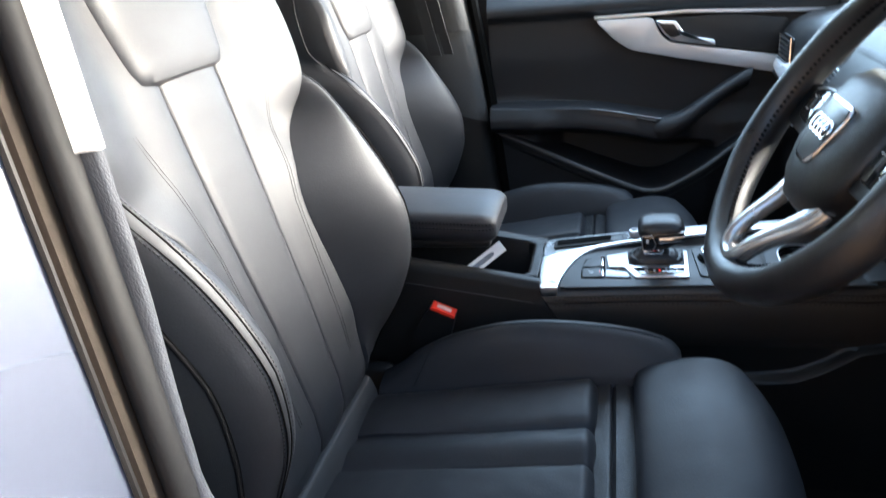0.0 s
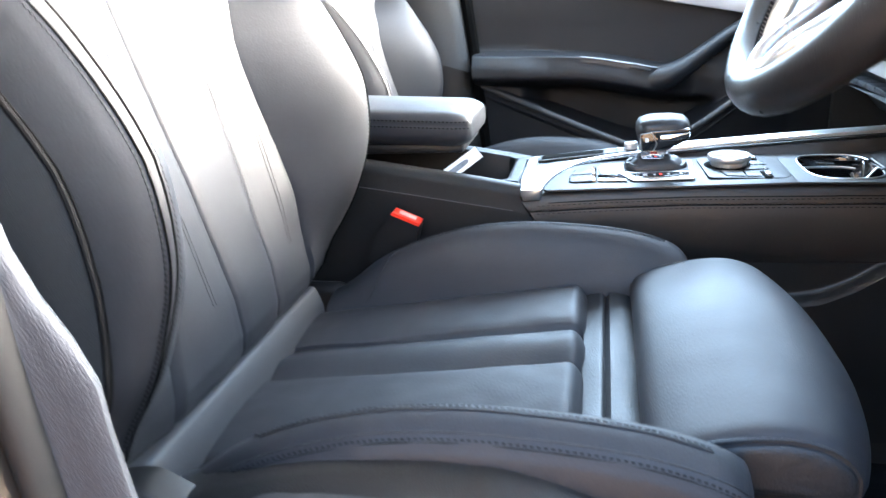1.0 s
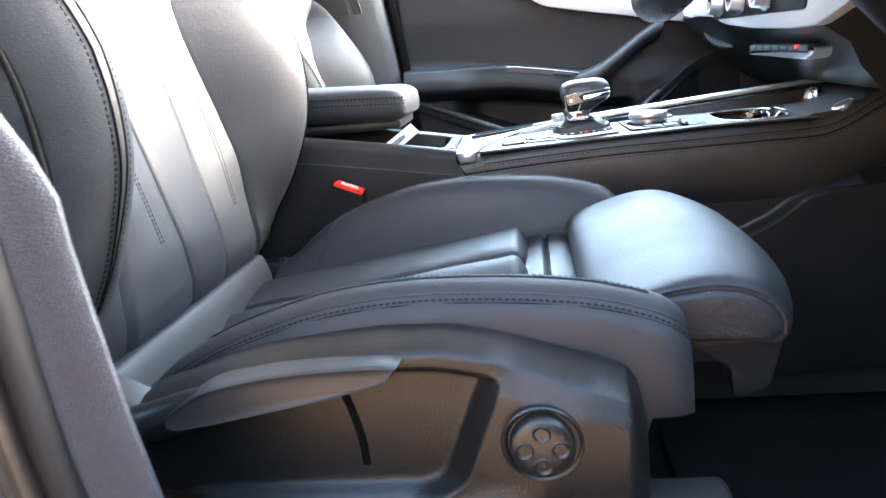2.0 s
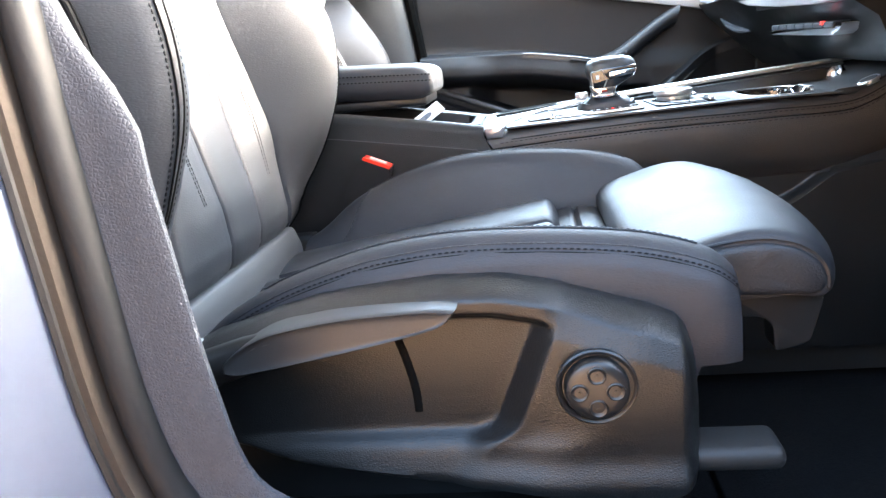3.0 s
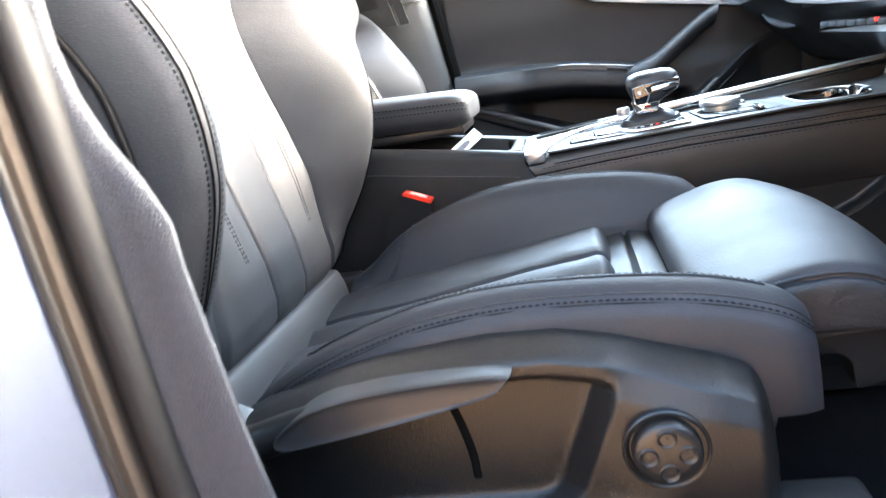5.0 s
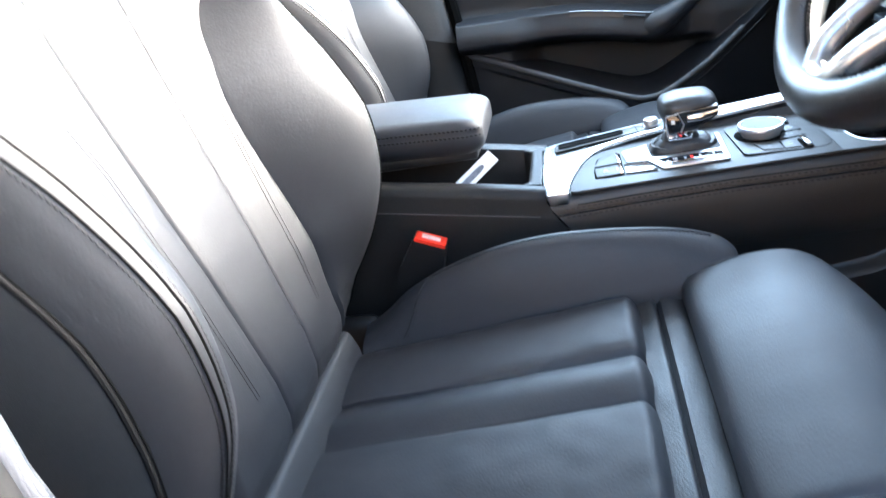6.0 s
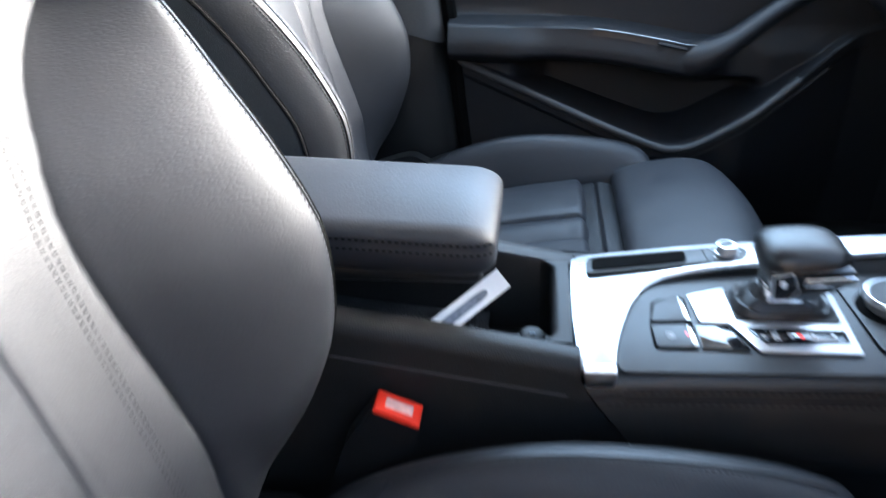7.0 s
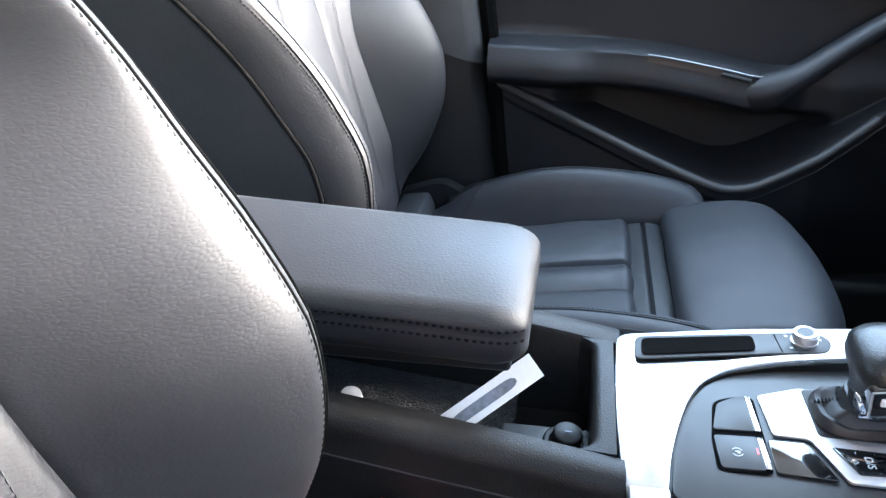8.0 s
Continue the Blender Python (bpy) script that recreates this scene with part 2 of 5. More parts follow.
def stitches(line, normal, pitch=0.0045, length=0.003, wide=0.0009, high=0.0006):
    """A row of single thread stitches along a line, in one mesh."""
    p = np.array(line, float)
    s = np.r_[0, np.cumsum(np.linalg.norm(np.diff(p, axis=0), axis=1))]
    n = max(2, int(s[-1] / pitch))
    bm = bmesh.new()
    for k in range(n):
        d = (k + 0.5) * s[-1] / n
        q = [Vector([np.interp(d + o, s, p[:, j]) for j in range(3)]) for o in (-length / 2, length / 2)]
        t = (q[1] - q[0])
        if t.length < 1e-6:
            continue
        t.normalize()
        nn = Vector(normal(k / n) if callable(normal) else normal).normalized()
        w = t.cross(nn).normalized() * wide / 2
        mid = (q[0] + q[1]) / 2 + nn * high
        ring = [bm.verts.new(c) for c in (q[0], mid - t * length * 0.25 - w, mid + t * length * 0.25 - w, q[1], mid + t * length * 0.25 + w, mid - t * length * 0.25 + w)]
        bm.faces.new(ring)
        low = [bm.verts.new(v.co - nn * high * 2) for v in ring]
        for i in range(6):
            bm.faces.new((ring[i], ring[(i + 1) % 6], low[(i + 1) % 6], low[i]))
    return bm


def lettering(name, text, size, m, mat, parent):
    """Raised print: text as a thin mesh at the pose m (its x runs along the text, its z out of the surface)."""
    cu = bpy.data.curves.new(name, "FONT")
    cu.body, cu.size, cu.extrude, cu.align_x, cu.align_y = text, size, 0.0001, "CENTER", "CENTER"
    tmp = new(name + "_form", cu)
    bpy.context.view_layer.update()
    me = bpy.data.meshes.new_from_object(tmp.evaluated_get(bpy.context.evaluated_depsgraph_get()))
    bpy.data.objects.remove(tmp)
    bm = bmesh.new()
    bm.from_mesh(me)
    bm.transform(m)
    return part(name, bm, mat, parent, smooth=False)


# ---- ground, and the body shell that closes the cabin ----
MID = 1.04                                           # the car's centre line
alone("ground", prism([(-400, -400), (400, -400), (400, 400), (-400, 400)], -0.2, 0.0, bevel=0), ASPHALT, "brown paved ground around the car", "ground", "structure")

alone("floor", rbox(-1.25, 1.15, 0.40, 1.72, 0.30, 0.345, 0.01), CARPET, "black carpeted cabin floor", "floor", "structure")
alone("wall_front", rbox(1.12, 1.18, 0.30, 1.78, 0.30, 1.0, 0.01), MATTE, "black firewall behind the footwells", "wall", "structure")
alone("wall_rear", rbox(-1.30, -1.22, 0.30, 1.78, 0.30, 1.02, 0.01), MATTE, "dark back of the rear cabin", "wall", "structure")
roof = [(-1.25, 1.30), (-0.9, 1.40), (-0.3, 1.44), (0.2, 1.43), (0.52, 1.38)]
roof = [(x, z) for x, z in curve_through(roof, 14)]
alone("ceiling", prism(roof + [(x, z + 0.05) for x, z in roof[::-1]], 0.40, 1.68, "y", 0.004), CREAM, "pale grey fabric headliner", "ceiling", "structure")

alone("roof_panel", prism([(x, z + 0.053) for x, z in roof] + [(x, z + 0.085) for x, z in roof[::-1]], 0.36, 1.72, "y", 0.004), PAINT, "silver-blue painted car roof", "roof", "structure")
alone("wall_front_side", rbox(0.97, 2.6, 0.16, 0.36, 0.25, 1.0, 0.05), PAINT, "silver-blue painted front wing of the car", "front wing", "structure")
alone("bonnet", rbox(1.16, 2.6, 0.30, 1.78, 0.80, 0.98, 0.06), PAINT, "silver-blue painted bonnet", "bonnet", "structure")
leaf = rbox(-0.03, 0.06, -1.08, 0.02, 0.30, 1.02, 0.02)
leaf.transform(pose(0.93, 0.17, 0, 0, 0, -36))
alone("door_open", leaf, MATTE, "driver's door standing wide open, black inside", "door", "structure")

# unseen wall, added to cut the low sky and throw warm light in
alone("bounce_wall", rbox(-9.0, 9.0, -6.2, -5.6, 0.0, 3.4, 0.02), BRICK, "unseen plain brown wall added to hide low sky and bounce warm light", "house wall", "structure")

# ---- driver's door opening: pillar, seals, sill ----
OPENING = curve_through([(-0.125, 1.44), (-0.100, 1.25), (-0.088, 1.05), (-0.078, 0.86), (-0.073, 0.74), (-0.066, 0.64), (-0.045, 0.575), (0.0, 0.535), (0.08, 0.512), (0.25, 0.500), (0.55, 0.497), (0.95, 0.52)], 90)


SH = 0.024                                           # the seals' shift into the opening


def along_opening(section, first=0, last=None):
    """Sweeps points (offset into the opening, y), which may depend on the height, along the door opening's edge."""
    rows = []
    for i in range(first, last or len(OPENING)):
        a, b = OPENING[max(i - 1, 0)], OPENING[min(i + 1, len(OPENING) - 1)]
        t = (b - a) / np.linalg.norm(b - a)
        n = np.array([-t[1], t[0]])
        p = OPENING[i]
        rows.append([(p[0] + n[0] * o, y, p[1] + n[1] * o) for o, y in section(p[1], i)])
    return rows


def trim_width(z, i):
    return lerp([(0.48, 0.055), (0.60, 0.064), (0.644, 0.066), (0.70, 0.0635), (0.762, 0.0605), (0.788, 0.0610), (0.800, 0.057), (0.828, 0.043), (0.845, 0.037), (0.868, 0.034), (0.94, 0.037), (1.0, 0.041), (1.5, 0.044)], z)


pillar = root("pillar_trim", (-0.08, 0.38, 0.5), "grained dark grey plastic lower pillar trim of the driver's door opening", "pillar trim", kind="structure")
top_i = int(np.argmin(np.abs(OPENING[:, 1] - 1.085)))


def trim_section(z, i):
    w = max(0.034, trim_width(z, i))
    k = w - SH
    arc = [(SH, 0.352), (SH + 0.003, 0.355), (SH + 0.25 * k, 0.3580), (SH + 0.6 * k, 0.3605), (SH + 0.9 * k, 0.3620), (w, 0.3645), (w + 0.0003, 0.3675), (w - 0.005, 0.373), (w - 0.050, 0.402), (w - 0.10, 0.432), (-0.09, 0.44), (-0.03, 0.358)]
    return arc


part("lower_cover", sheet(along_opening(trim_section, top_i), True, True), PILLAR, pillar)
# pale colour here paints the sunlight that falls on the upper trim
part("upper_cover", sheet(along_opening(lambda z, i: [(a + 0.004, b - 0.003) for a, b in trim_section(z, i)], 0, top_i + 1), True, True), CREAM, pillar, "upper pillar cover, its sunlit look put into the pale colour")

seal = root("door_seal", (-0.08, 0.36, 0.5), "black rubber door seal round the driver's opening", "door seal", kind="structure")
part("bulb", sheet(along_opening(lambda z, i: [(SH + 0.0015 + 0.0085 * math.cos(a), 0.356 + 0.011 * math.sin(a)) for a in np.linspace(0, 2 * math.pi, 12, endpoint=False)]), True, True), SEAL, seal)
part("lip", sheet(along_opening(lambda z, i: [(SH - 0.0050, 0.352), (SH - 0.0055, 0.343), (SH - 0.0070, 0.3390), (SH - 0.0105, 0.3375), (SH - 0.0125, 0.342), (SH - 0.009, 0.352)]), True, True), TAN, seal, "brown flocked seal lip")
part("outer_edge", sheet(along_opening(lambda z, i: [(SH - 0.0102, 0.3385), (SH - 0.0105, 0.3355), (SH - 0.0125, 0.3340), (SH - 0.0150, 0.336), (SH - 0.014, 0.343)]), True, True), RUBBER, seal)

alone("body_side", sheet(along_opening(lambda z, i: [(SH - 0.0120, 0.340), (SH - 0.0150, 0.333), (SH - 0.026, 0.29), (SH - 0.038, 0.25), (SH - 0.060, 0.215), (SH - 0.085, 0.195), (SH - 0.13, 0.18), (SH - 0.19, 0.165), (SH - 0.24, 0.155), (SH - 0.24, 0.20), (SH - 0.05, 0.345)]), True, True), PAINT, "silver-blue painted body side round the driver's door opening", "body side", "structure")
alone("rear_side", sheet([[(x, 0.135 - 0.02 * math.sin((z - 0.3) * 2.2) + 0.16 * max(0, z - 0.95), z) for z in np.linspace(0.25, 1.4, 24)] for x in (-0.305, -0.32, -0.6, -1.0, -1.4)]), PAINT, "silver-blue painted rear door skin", "rear door", "structure")
striker = root("door_striker", (-0.12, 0.28, 0.88), "steel door latch striker on the pillar", "striker")
part("plate", rbox(-0.110, -0.088, 0.262, 0.318, 0.850, 0.925, 0.005), MATTE, striker)
part("loop", tube(curve_through([(-0.100, 0.305, 0.886), (-0.066, 0.304, 0.890), (-0.056, 0.292, 0.895), (-0.064, 0.278, 0.900), (-0.100, 0.276, 0.902)], 18), 0.0045), CHROME, striker)
part("bolt", disc((-0.090, 0.295, 0.866), (1, 0, 0), [(0.008, 0), (0.008, 0.003), (0.005, 0.004), (0.0, 0.004)], 12), CHROME, striker)
alone("sill_trim", rbox(0.02, 1.0, 0.375, 0.47, 0.34, 0.512, 0.012), GRAINED, "grained black plastic sill trim under the driver's seat", "sill", "structure")

# ---- passenger side: pillar, rear side, window ----
pp = curve_through([(-0.155, 1.40), (-0.118, 1.10), (-0.098, 0.95), (-0.080, 0.80), (-0.068, 0.66), (-0.055, 0.55), (-0.03, 0.45), (0.03, 0.40)], 30)
def far_pillar(name, keep, mat, label, proud=0.0):
    rows_ = [[(x, 1.735, z), (x - 0.010, 1.712 - proud, z), (x - 0.03, 1.700 - proud, z), (x - 0.09, 1.690 - proud, z), (x - 0.17, 1.695 - proud, z), (x - 0.20, 1.72, z), (x - 0.2, 1.78, z), (x, 1.78, z)] for x, z in pp if keep(z)]
    for r_ in rows_:                                 # the joint between the covers falls towards the door
        for k_ in range(1, 6):
            r_[k_] = (r_[k_][0], r_[k_][1], r_[k_][2] + 0.35 * max(0.0, r_[0][0] - r_[k_][0]) * smooth(r_[k_][2], 0.60, 0.72) * (1 - smooth(r_[k_][2], 0.80, 0.95)))
    alone(name, sheet(rows_, True, True), mat, label, "pillar trim", "structure")


far_pillar("pillar_trim_far", lambda z: 0.745 < z < 0.985, SIDE, "grained grey plastic pillar trim beside the passenger seat")
far_pillar("pillar_foot_far", lambda z: z < 0.775, GRAINED, "black plastic lower pillar cover beside the passenger seat", -0.003)
alone("pillar_cover_far", sheet([[(x, 1.735, z), (x - 0.014, 1.706, z), (x - 0.03, 1.695, z), (x - 0.09, 1.685, z), (x - 0.19, 1.70, z), (x - 0.2, 1.77, z)] for x, z in pp if z > 0.965], True, True), MATTE, "dark upper pillar cover behind the passenger door", "pillar trim", "structure")
# the seal's near-black also paints the shade between pillar and door
alone("door_gap_seal", tube([(x + 0.007, 1.730, z) for x, z in pp], 0.0125), VOID, "door seal at the passenger pillar, blackened for the shade in the gap", "door seal", "structure")
alone("wall_gap", rbox(-0.20, -0.04, 1.775, 1.80, 0.33, 1.06, 0.003), RUBBER, "black rubber backing behind the passenger door gap", "door seal", "structure")
alone("sill_far", rbox(-0.30, 1.15, 1.69, 1.80, 0.28, 0.43, 0.02), GRAINED, "grained black sill under the passenger door", "sill", "structure")
belt = root("seat_belt", (-0.17, 1.66, 1.0), "black seat belt hanging down the passenger pillar", "seat belt")
for off_, wide_, y_ in ((-0.020, 0.026, 1.664), (0.012, 0.020, 1.670)):   # the belt hangs doubled
    rows = []
    for t in np.linspace(0, 1, 14):
        z = 1.36 - 0.43 * t
        x = -0.200 - 0.20 * (z - 1.055) + off_
        rows.append([(x, y_ - 0.004 * math.sin(3 * t), z), (x + wide_, y_ - 0.002 - 0.004 * math.sin(3 * t), z), (x + wide_, y_ + 0.001 - 0.004 * math.sin(3 * t), z), (x, y_ + 0.0015 - 0.004 * math.sin(3 * t), z)])
    part("webbing", sheet(rows, True, True), WEBBING, belt)
alone("wall_side_rear", rbox(-1.25, -0.26, 1.715, 1.78, 0.30, 0.97, 0.02), GRAINED, "black rear door panel on the passenger side", "rear door", "structure")
alone("wall_side_rear_near", rbox(-1.25, -0.28, 0.33, 0.39, 0.30, 0.97, 0.02), GRAINED, "black rear door panel on the driver's side", "rear door", "structure")
for name, x0, x1 in (("window_front", -0.12, 0.62), ("window_rear", -1.1, -0.30)):
    w = alone(name, sheet([[(x, 1.752 - 0.28 * max(0, z - 0.95) * (z - 0.95) * 2, z) for z in np.linspace(1.03, 1.42, 6)] for x in (x0, (x0 + x1) / 2, x1)]), GLASS, "clear side window glass of the passenger side", "window", "structure")
    w.visible_shadow = False

# ---- passenger door ----
STRIP = [(-0.10, 0.748), (-0.06, 0.735), (0.10, 0.672), (0.24, 0.618), (0.285, 0.608), (0.33, 0.617), (0.42, 0.668), (0.50, 0.722), (0.56, 0.76), (0.70, 0.80)]
ARM_TOP = [(-0.10, 0.800), (0.0, 0.797), (0.15, 0.789), (0.25, 0.773), (0.33, 0.757), (0.40, 0.755), (0.70, 0.76)]

STRIP, ARM_TOP = ([tuple(p) for p in curve_through(c, 60)] for c in (STRIP, ARM_TOP))


def door_inward(x, z):
    """How far the door panel stands into the cabin at (x, z)."""
    arm, strip = lerp(ARM_TOP, x), lerp(STRIP, x)
    d = 0.014 * smooth(z, 0.975, 0.995) - 0.03 * smooth(z, 1.0, 1.055) + 0.006 * math.exp(-((z - 0.90) / 0.05) ** 2)
    q = (z - (arm - 0.031)) / 0.035
    a = smooth(q, -1.15, -0.35) ** 0.7 * (1 - smooth(q, 0.80, 1.0)) * (0.90 + 0.10 * smooth(-q, -0.8, 0.2)) * (1 - smooth(x, 0.29, 0.39))
    d += 0.066 * a * lerp([(-0.08, 0.75), (0.1, 0.9), (0.3, 1.1)], x)
    pocket = lerp([(-0.08, 0.012), (0.0, 0.035), (0.15, 0.075), (0.28, 0.098), (0.40, 0.085), (0.48, 0.05), (0.57, 0.010), (0.70, 0.0)], x)
    below = 1 - smooth(z, strip - 0.006, strip + 0.004)
    d += pocket * below * (0.88 + 0.12 * smooth(z, strip - 0.030, strip - 0.022))
    hole = smooth(x, 0.02, 0.09) * (1 - smooth(x, 0.40, 0.432)) * (1 - below) * (1 - smooth(z, arm - 0.085, arm - 0.06))
    d += (0.014 * smooth(x, 0.38, 0.44) + 0.018 * (1 - smooth(x, 0.02, 0.10))) * (1 - below) * (1 - smooth(z, arm - 0.03, arm + 0.02)) - 0.062 * hole
    d -= pocket * 0.6 * (1 - smooth(z, 0.40, 0.56))
    return d


door = root("passenger_door", (0.25, 1.74, 0.40), "black passenger door trim with silver inlay, armrest and map pocket", "car door")
rows = []
for x in np.linspace(-0.072, 0.66, 120):
    st_, ar = lerp(STRIP, x), lerp(ARM_TOP, x)
    ar = max(ar, st_ + 0.13)
    zs = np.r_[np.linspace(0.38, st_ - 0.04, 14), np.linspace(st_ - 0.035, st_ + 0.035, 36), np.linspace(st_ + 0.038, ar - 0.09, 10), np.linspace(ar - 0.088, ar + 0.014, 46), np.linspace(ar + 0.02, 0.97, 16), np.linspace(0.975, 1.052, 22)]
    rows.append([(x, 1.745 - door_inward(x, z), z) for z in zs] + [(x, 1.82, 1.052), (x, 1.82, 0.38)])
part("panel", sheet(rows, True, True), DOOR, door, "grained black door panel")
bars = curve_through([(0.215, 0.744), (0.255, 0.738), (0.30, 0.734), (0.345, 0.745), (0.39, 0.774), (0.43, 0.802), (0.465, 0.823), (0.49, 0.834)], 30)
part("pull_handle", sheet([[(x + 0.45 * r * math.sin(a) * 0.6, y + 0.9 * r * math.cos(a), z + r * math.sin(a)) for a in np.linspace(0, 2 * math.pi, 14, endpoint=False)]
                           for (x, z), y, r in zip(bars, np.r_[np.linspace(1.700, 1.694, 12), np.linspace(1.6945, 1.728, 18)], [0.010 + 0.0195 * smooth(i, 0, 11) - 0.0080 * smooth(i, 12, 29) for i in range(30)])], True, True), DOOR, door, "satin black pull handle")
ridge = [(x, 1.745 - door_inward(x, lerp(STRIP, x) - 0.008) - 0.001, lerp(STRIP, x) - 0.004) for x in np.linspace(-0.065, 0.475, 60)]
part("pocket_rim", tube(ridge, 0.0068, 10), SIDE, door, "dark grey map pocket rim")
crease_line = [(x, 1.745 - door_inward(x, lerp(STRIP, x) - 0.024) - 0.0008, lerp(STRIP, x) - 0.024) for x in np.linspace(0.31, 0.52, 26)]
part("panel_joint", tube(crease_line, 0.0011, 6), SIDE, door, "thin grey joint below the map pocket")
inlay = rounded([(0.166, 0.972), (0.205, 0.931), (0.241, 0.905), (0.342, 0.882), (0.458, 0.858), (0.545, 0.839), (0.64, 0.820), (0.64, 0.858), (0.53, 0.877), (0.416, 0.898), (0.325, 0.916), (0.306, 0.932), (0.288, 0.970)], 0.012)
part("silver_inlay", prism(inlay, 1.745, 1.722, "y", 0.0015), INLAY, door, "pale silver inlay")
part("belt_strip", prism([(0.165, 0.980), (0.165, 0.973), (0.35, 0.974), (0.62, 0.958), (0.63, 0.963), (0.35, 0.981)], 1.745, 1.724, "y", 0.001), ALU_Z, door, "thin silver strip")
hand = part("handle_bowl", prism(rounded([(0.291, 0.966), (0.308, 0.934), (0.327, 0.919), (0.416, 0.901), (0.54, 0.882), (0.56, 0.950), (0.45, 0.966)], 0.010), 1.745, 1.728, "y", 0.002), MATTE, door, "black handle recess")
part("door_handle", prism(rounded([(0.292, 0.964), (0.335, 0.960), (0.340, 0.954), (0.357, 0.929), (0.415, 0.916), (0.417, 0.904), (0.328, 0.920), (0.310, 0.936)], 0.005), 1.730, 1.714, "y", 0.003, 3), ALU_Z, hand, "silver door release lever")
part("lever_face", prism(rounded([(0.300, 0.958), (0.331, 0.955), (0.346, 0.931), (0.328, 0.926), (0.314, 0.938)], 0.004), 1.716, 1.7125, "y", 0.001), PLASTIC, hand, "black face of the release lever")
lining = [[(x, 1.745 - door_inward(x, z) - 0.003, z) for z in np.linspace(lerp(STRIP, x) + 0.004, max(lerp(STRIP, x) + 0.02, lerp(ARM_TOP, x) - 0.082), 10)] for x in np.linspace(0.06, 0.415, 40)]
part("pocket_lining", sheet(lining), MATTE, door, "black lining of the map pocket")
sw = part("switch_panel", sheet([[(x, 1.745 - door_inward(x, lerp(ARM_TOP, x) - h) - 0.0012, lerp(ARM_TOP, x) - h + 0.0012) for h in np.linspace(0.004, 0.013, 5)] for x in np.linspace(0.155, 0.325, 24)]), PLASTIC, door, "black window switch panel")
part("chrome_line", tube([(x, 1.745 - door_inward(x, lerp(ARM_TOP, x) - 0.003) - 0.001, lerp(ARM_TOP, x) - 0.001) for x in np.linspace(0.155, 0.33, 20)], 0.0004, 6), ALU_Z, sw, "thin chrome line")
part("switch", tube([(x, 1.745 - door_inward(x, lerp(ARM_TOP, x) - 0.009) - 0.003, lerp(ARM_TOP, x) - 0.008) for x in np.linspace(0.255, 0.295, 8)], 0.0028, 8), PLASTIC, sw)

alone("wall_side_front", rbox(0.655, 1.15, 1.735, 1.79, 0.30, 1.02, 0.004), MATTE, "black footwell side and hinge pillar before the passenger door", "footwell side", "structure")

# ---- windscreen ----
ws = alone("windscreen", sheet([[(0.52 + 0.62 * s, y, 1.40 - 0.42 * s - 0.02 * s * (1 - s)) for y in np.linspace(0.42, 1.66, 8)] for s in np.linspace(0, 1, 6)]), GLASS, "clear raked windscreen", "windscreen", "structure")
ws.visible_shadow = False
for name, y in (("pillar_near", 0.40), ("pillar_far", 1.67)):
    alone(name, tube([(0.50, y, 1.40), (0.75, y, 1.23), (1.0, y - 0.02 * (1 if y < 1 else -1), 1.07), (1.15, y - 0.03 * (1 if y < 1 else -1), 0.98)], 0.035, 10), CREAM, "pale grey windscreen pillar cover", "pillar", "structure")

# ---- seats ----
CY, PASS = 0.699, (-0.043, 0.749, -0.058)          # driver's seat centre line; the passenger seat's shift
CREST = [(-0.11, 0.606), (-0.085, 0.622), (-0.060, 0.642), (-0.035, 0.656), (-0.005, 0.669), (0.034, 0.681), (0.067, 0.688), (0.115, 0.692), (0.173, 0.690), (0.225, 0.684), (0.26, 0.675), (0.288, 0.663), (0.30, 0.656)]
CREST = [tuple(p) for p in curve_through(CREST, 40)]
BACK = [(0.56, -0.175), (0.60, -0.150), (0.622, -0.1315), (0.636, -0.1205), (0.655, -0.1165), (0.69, -0.1185), (0.80, -0.141), (0.87, -0.158), (0.95, -0.177), (1.01, -0.190), (1.075, -0.204), (1.13, -0.217), (1.20, -0.234), (1.35, -0.272)]
WING = [(0.56, -0.012), (0.61, -0.009), (0.64, -0.008), (0.66, -0.002), (0.69, 0.020), (0.72, 0.044), (0.77, 0.075), (0.80, 0.0875), (0.83, 0.096), (0.86, 0.0995), (0.89, 0.0945), (0.92, 0.086), (0.95, 0.074), (0.98, 0.060), (1.01, 0.042), (1.04, 0.020)]
BEAD = [(0.56, 0.012), (0.70, 0.018), (0.74, 0.028), (0.77, 0.036), (0.80, 0.042), (0.85, 0.047), (0.90, 0.054), (1.0, 0.058), (1.1, 0.050)]   # how far the piping lies behind the bolster's edge
WING = [tuple(p) for p in curve_through(WING, 30)]
SEAM = [(0.56, 0.146), (0.65, 0.143), (0.72, 0.134), (0.80, 0.125), (0.86, 0.120), (0.90, 0.121), (0.93, 0.130), (0.955, 0.147), (0.98, 0.172), (1.01, 0.198), (1.05, 0.211), (1.08, 0.213), (1.12, 0.208), (1.16, 0.188), (1.20, 0.160), (1.28, 0.135), (1.35, 0.11)]
SEAM = [tuple(p) for p in curve_through(SEAM, 40)]
INSERT_Z = [(-0.12, 0.598), (-0.06, 0.606), (0.0, 0.614), (0.10, 0.629), (0.18, 0.640), (0.23, 0.644)]


SPINE = 0.016                                        # the middle of the cushion's channels
MIDLINE = 0.009                                      # the stitched channels lie a little towards the console


def groove(u, at, depth, half):
    return -depth * math.exp(-((u - at) / half) ** 2)


def channel(z):
    return 0.038 + 0.014 * smooth(z, 0.62, 1.05)


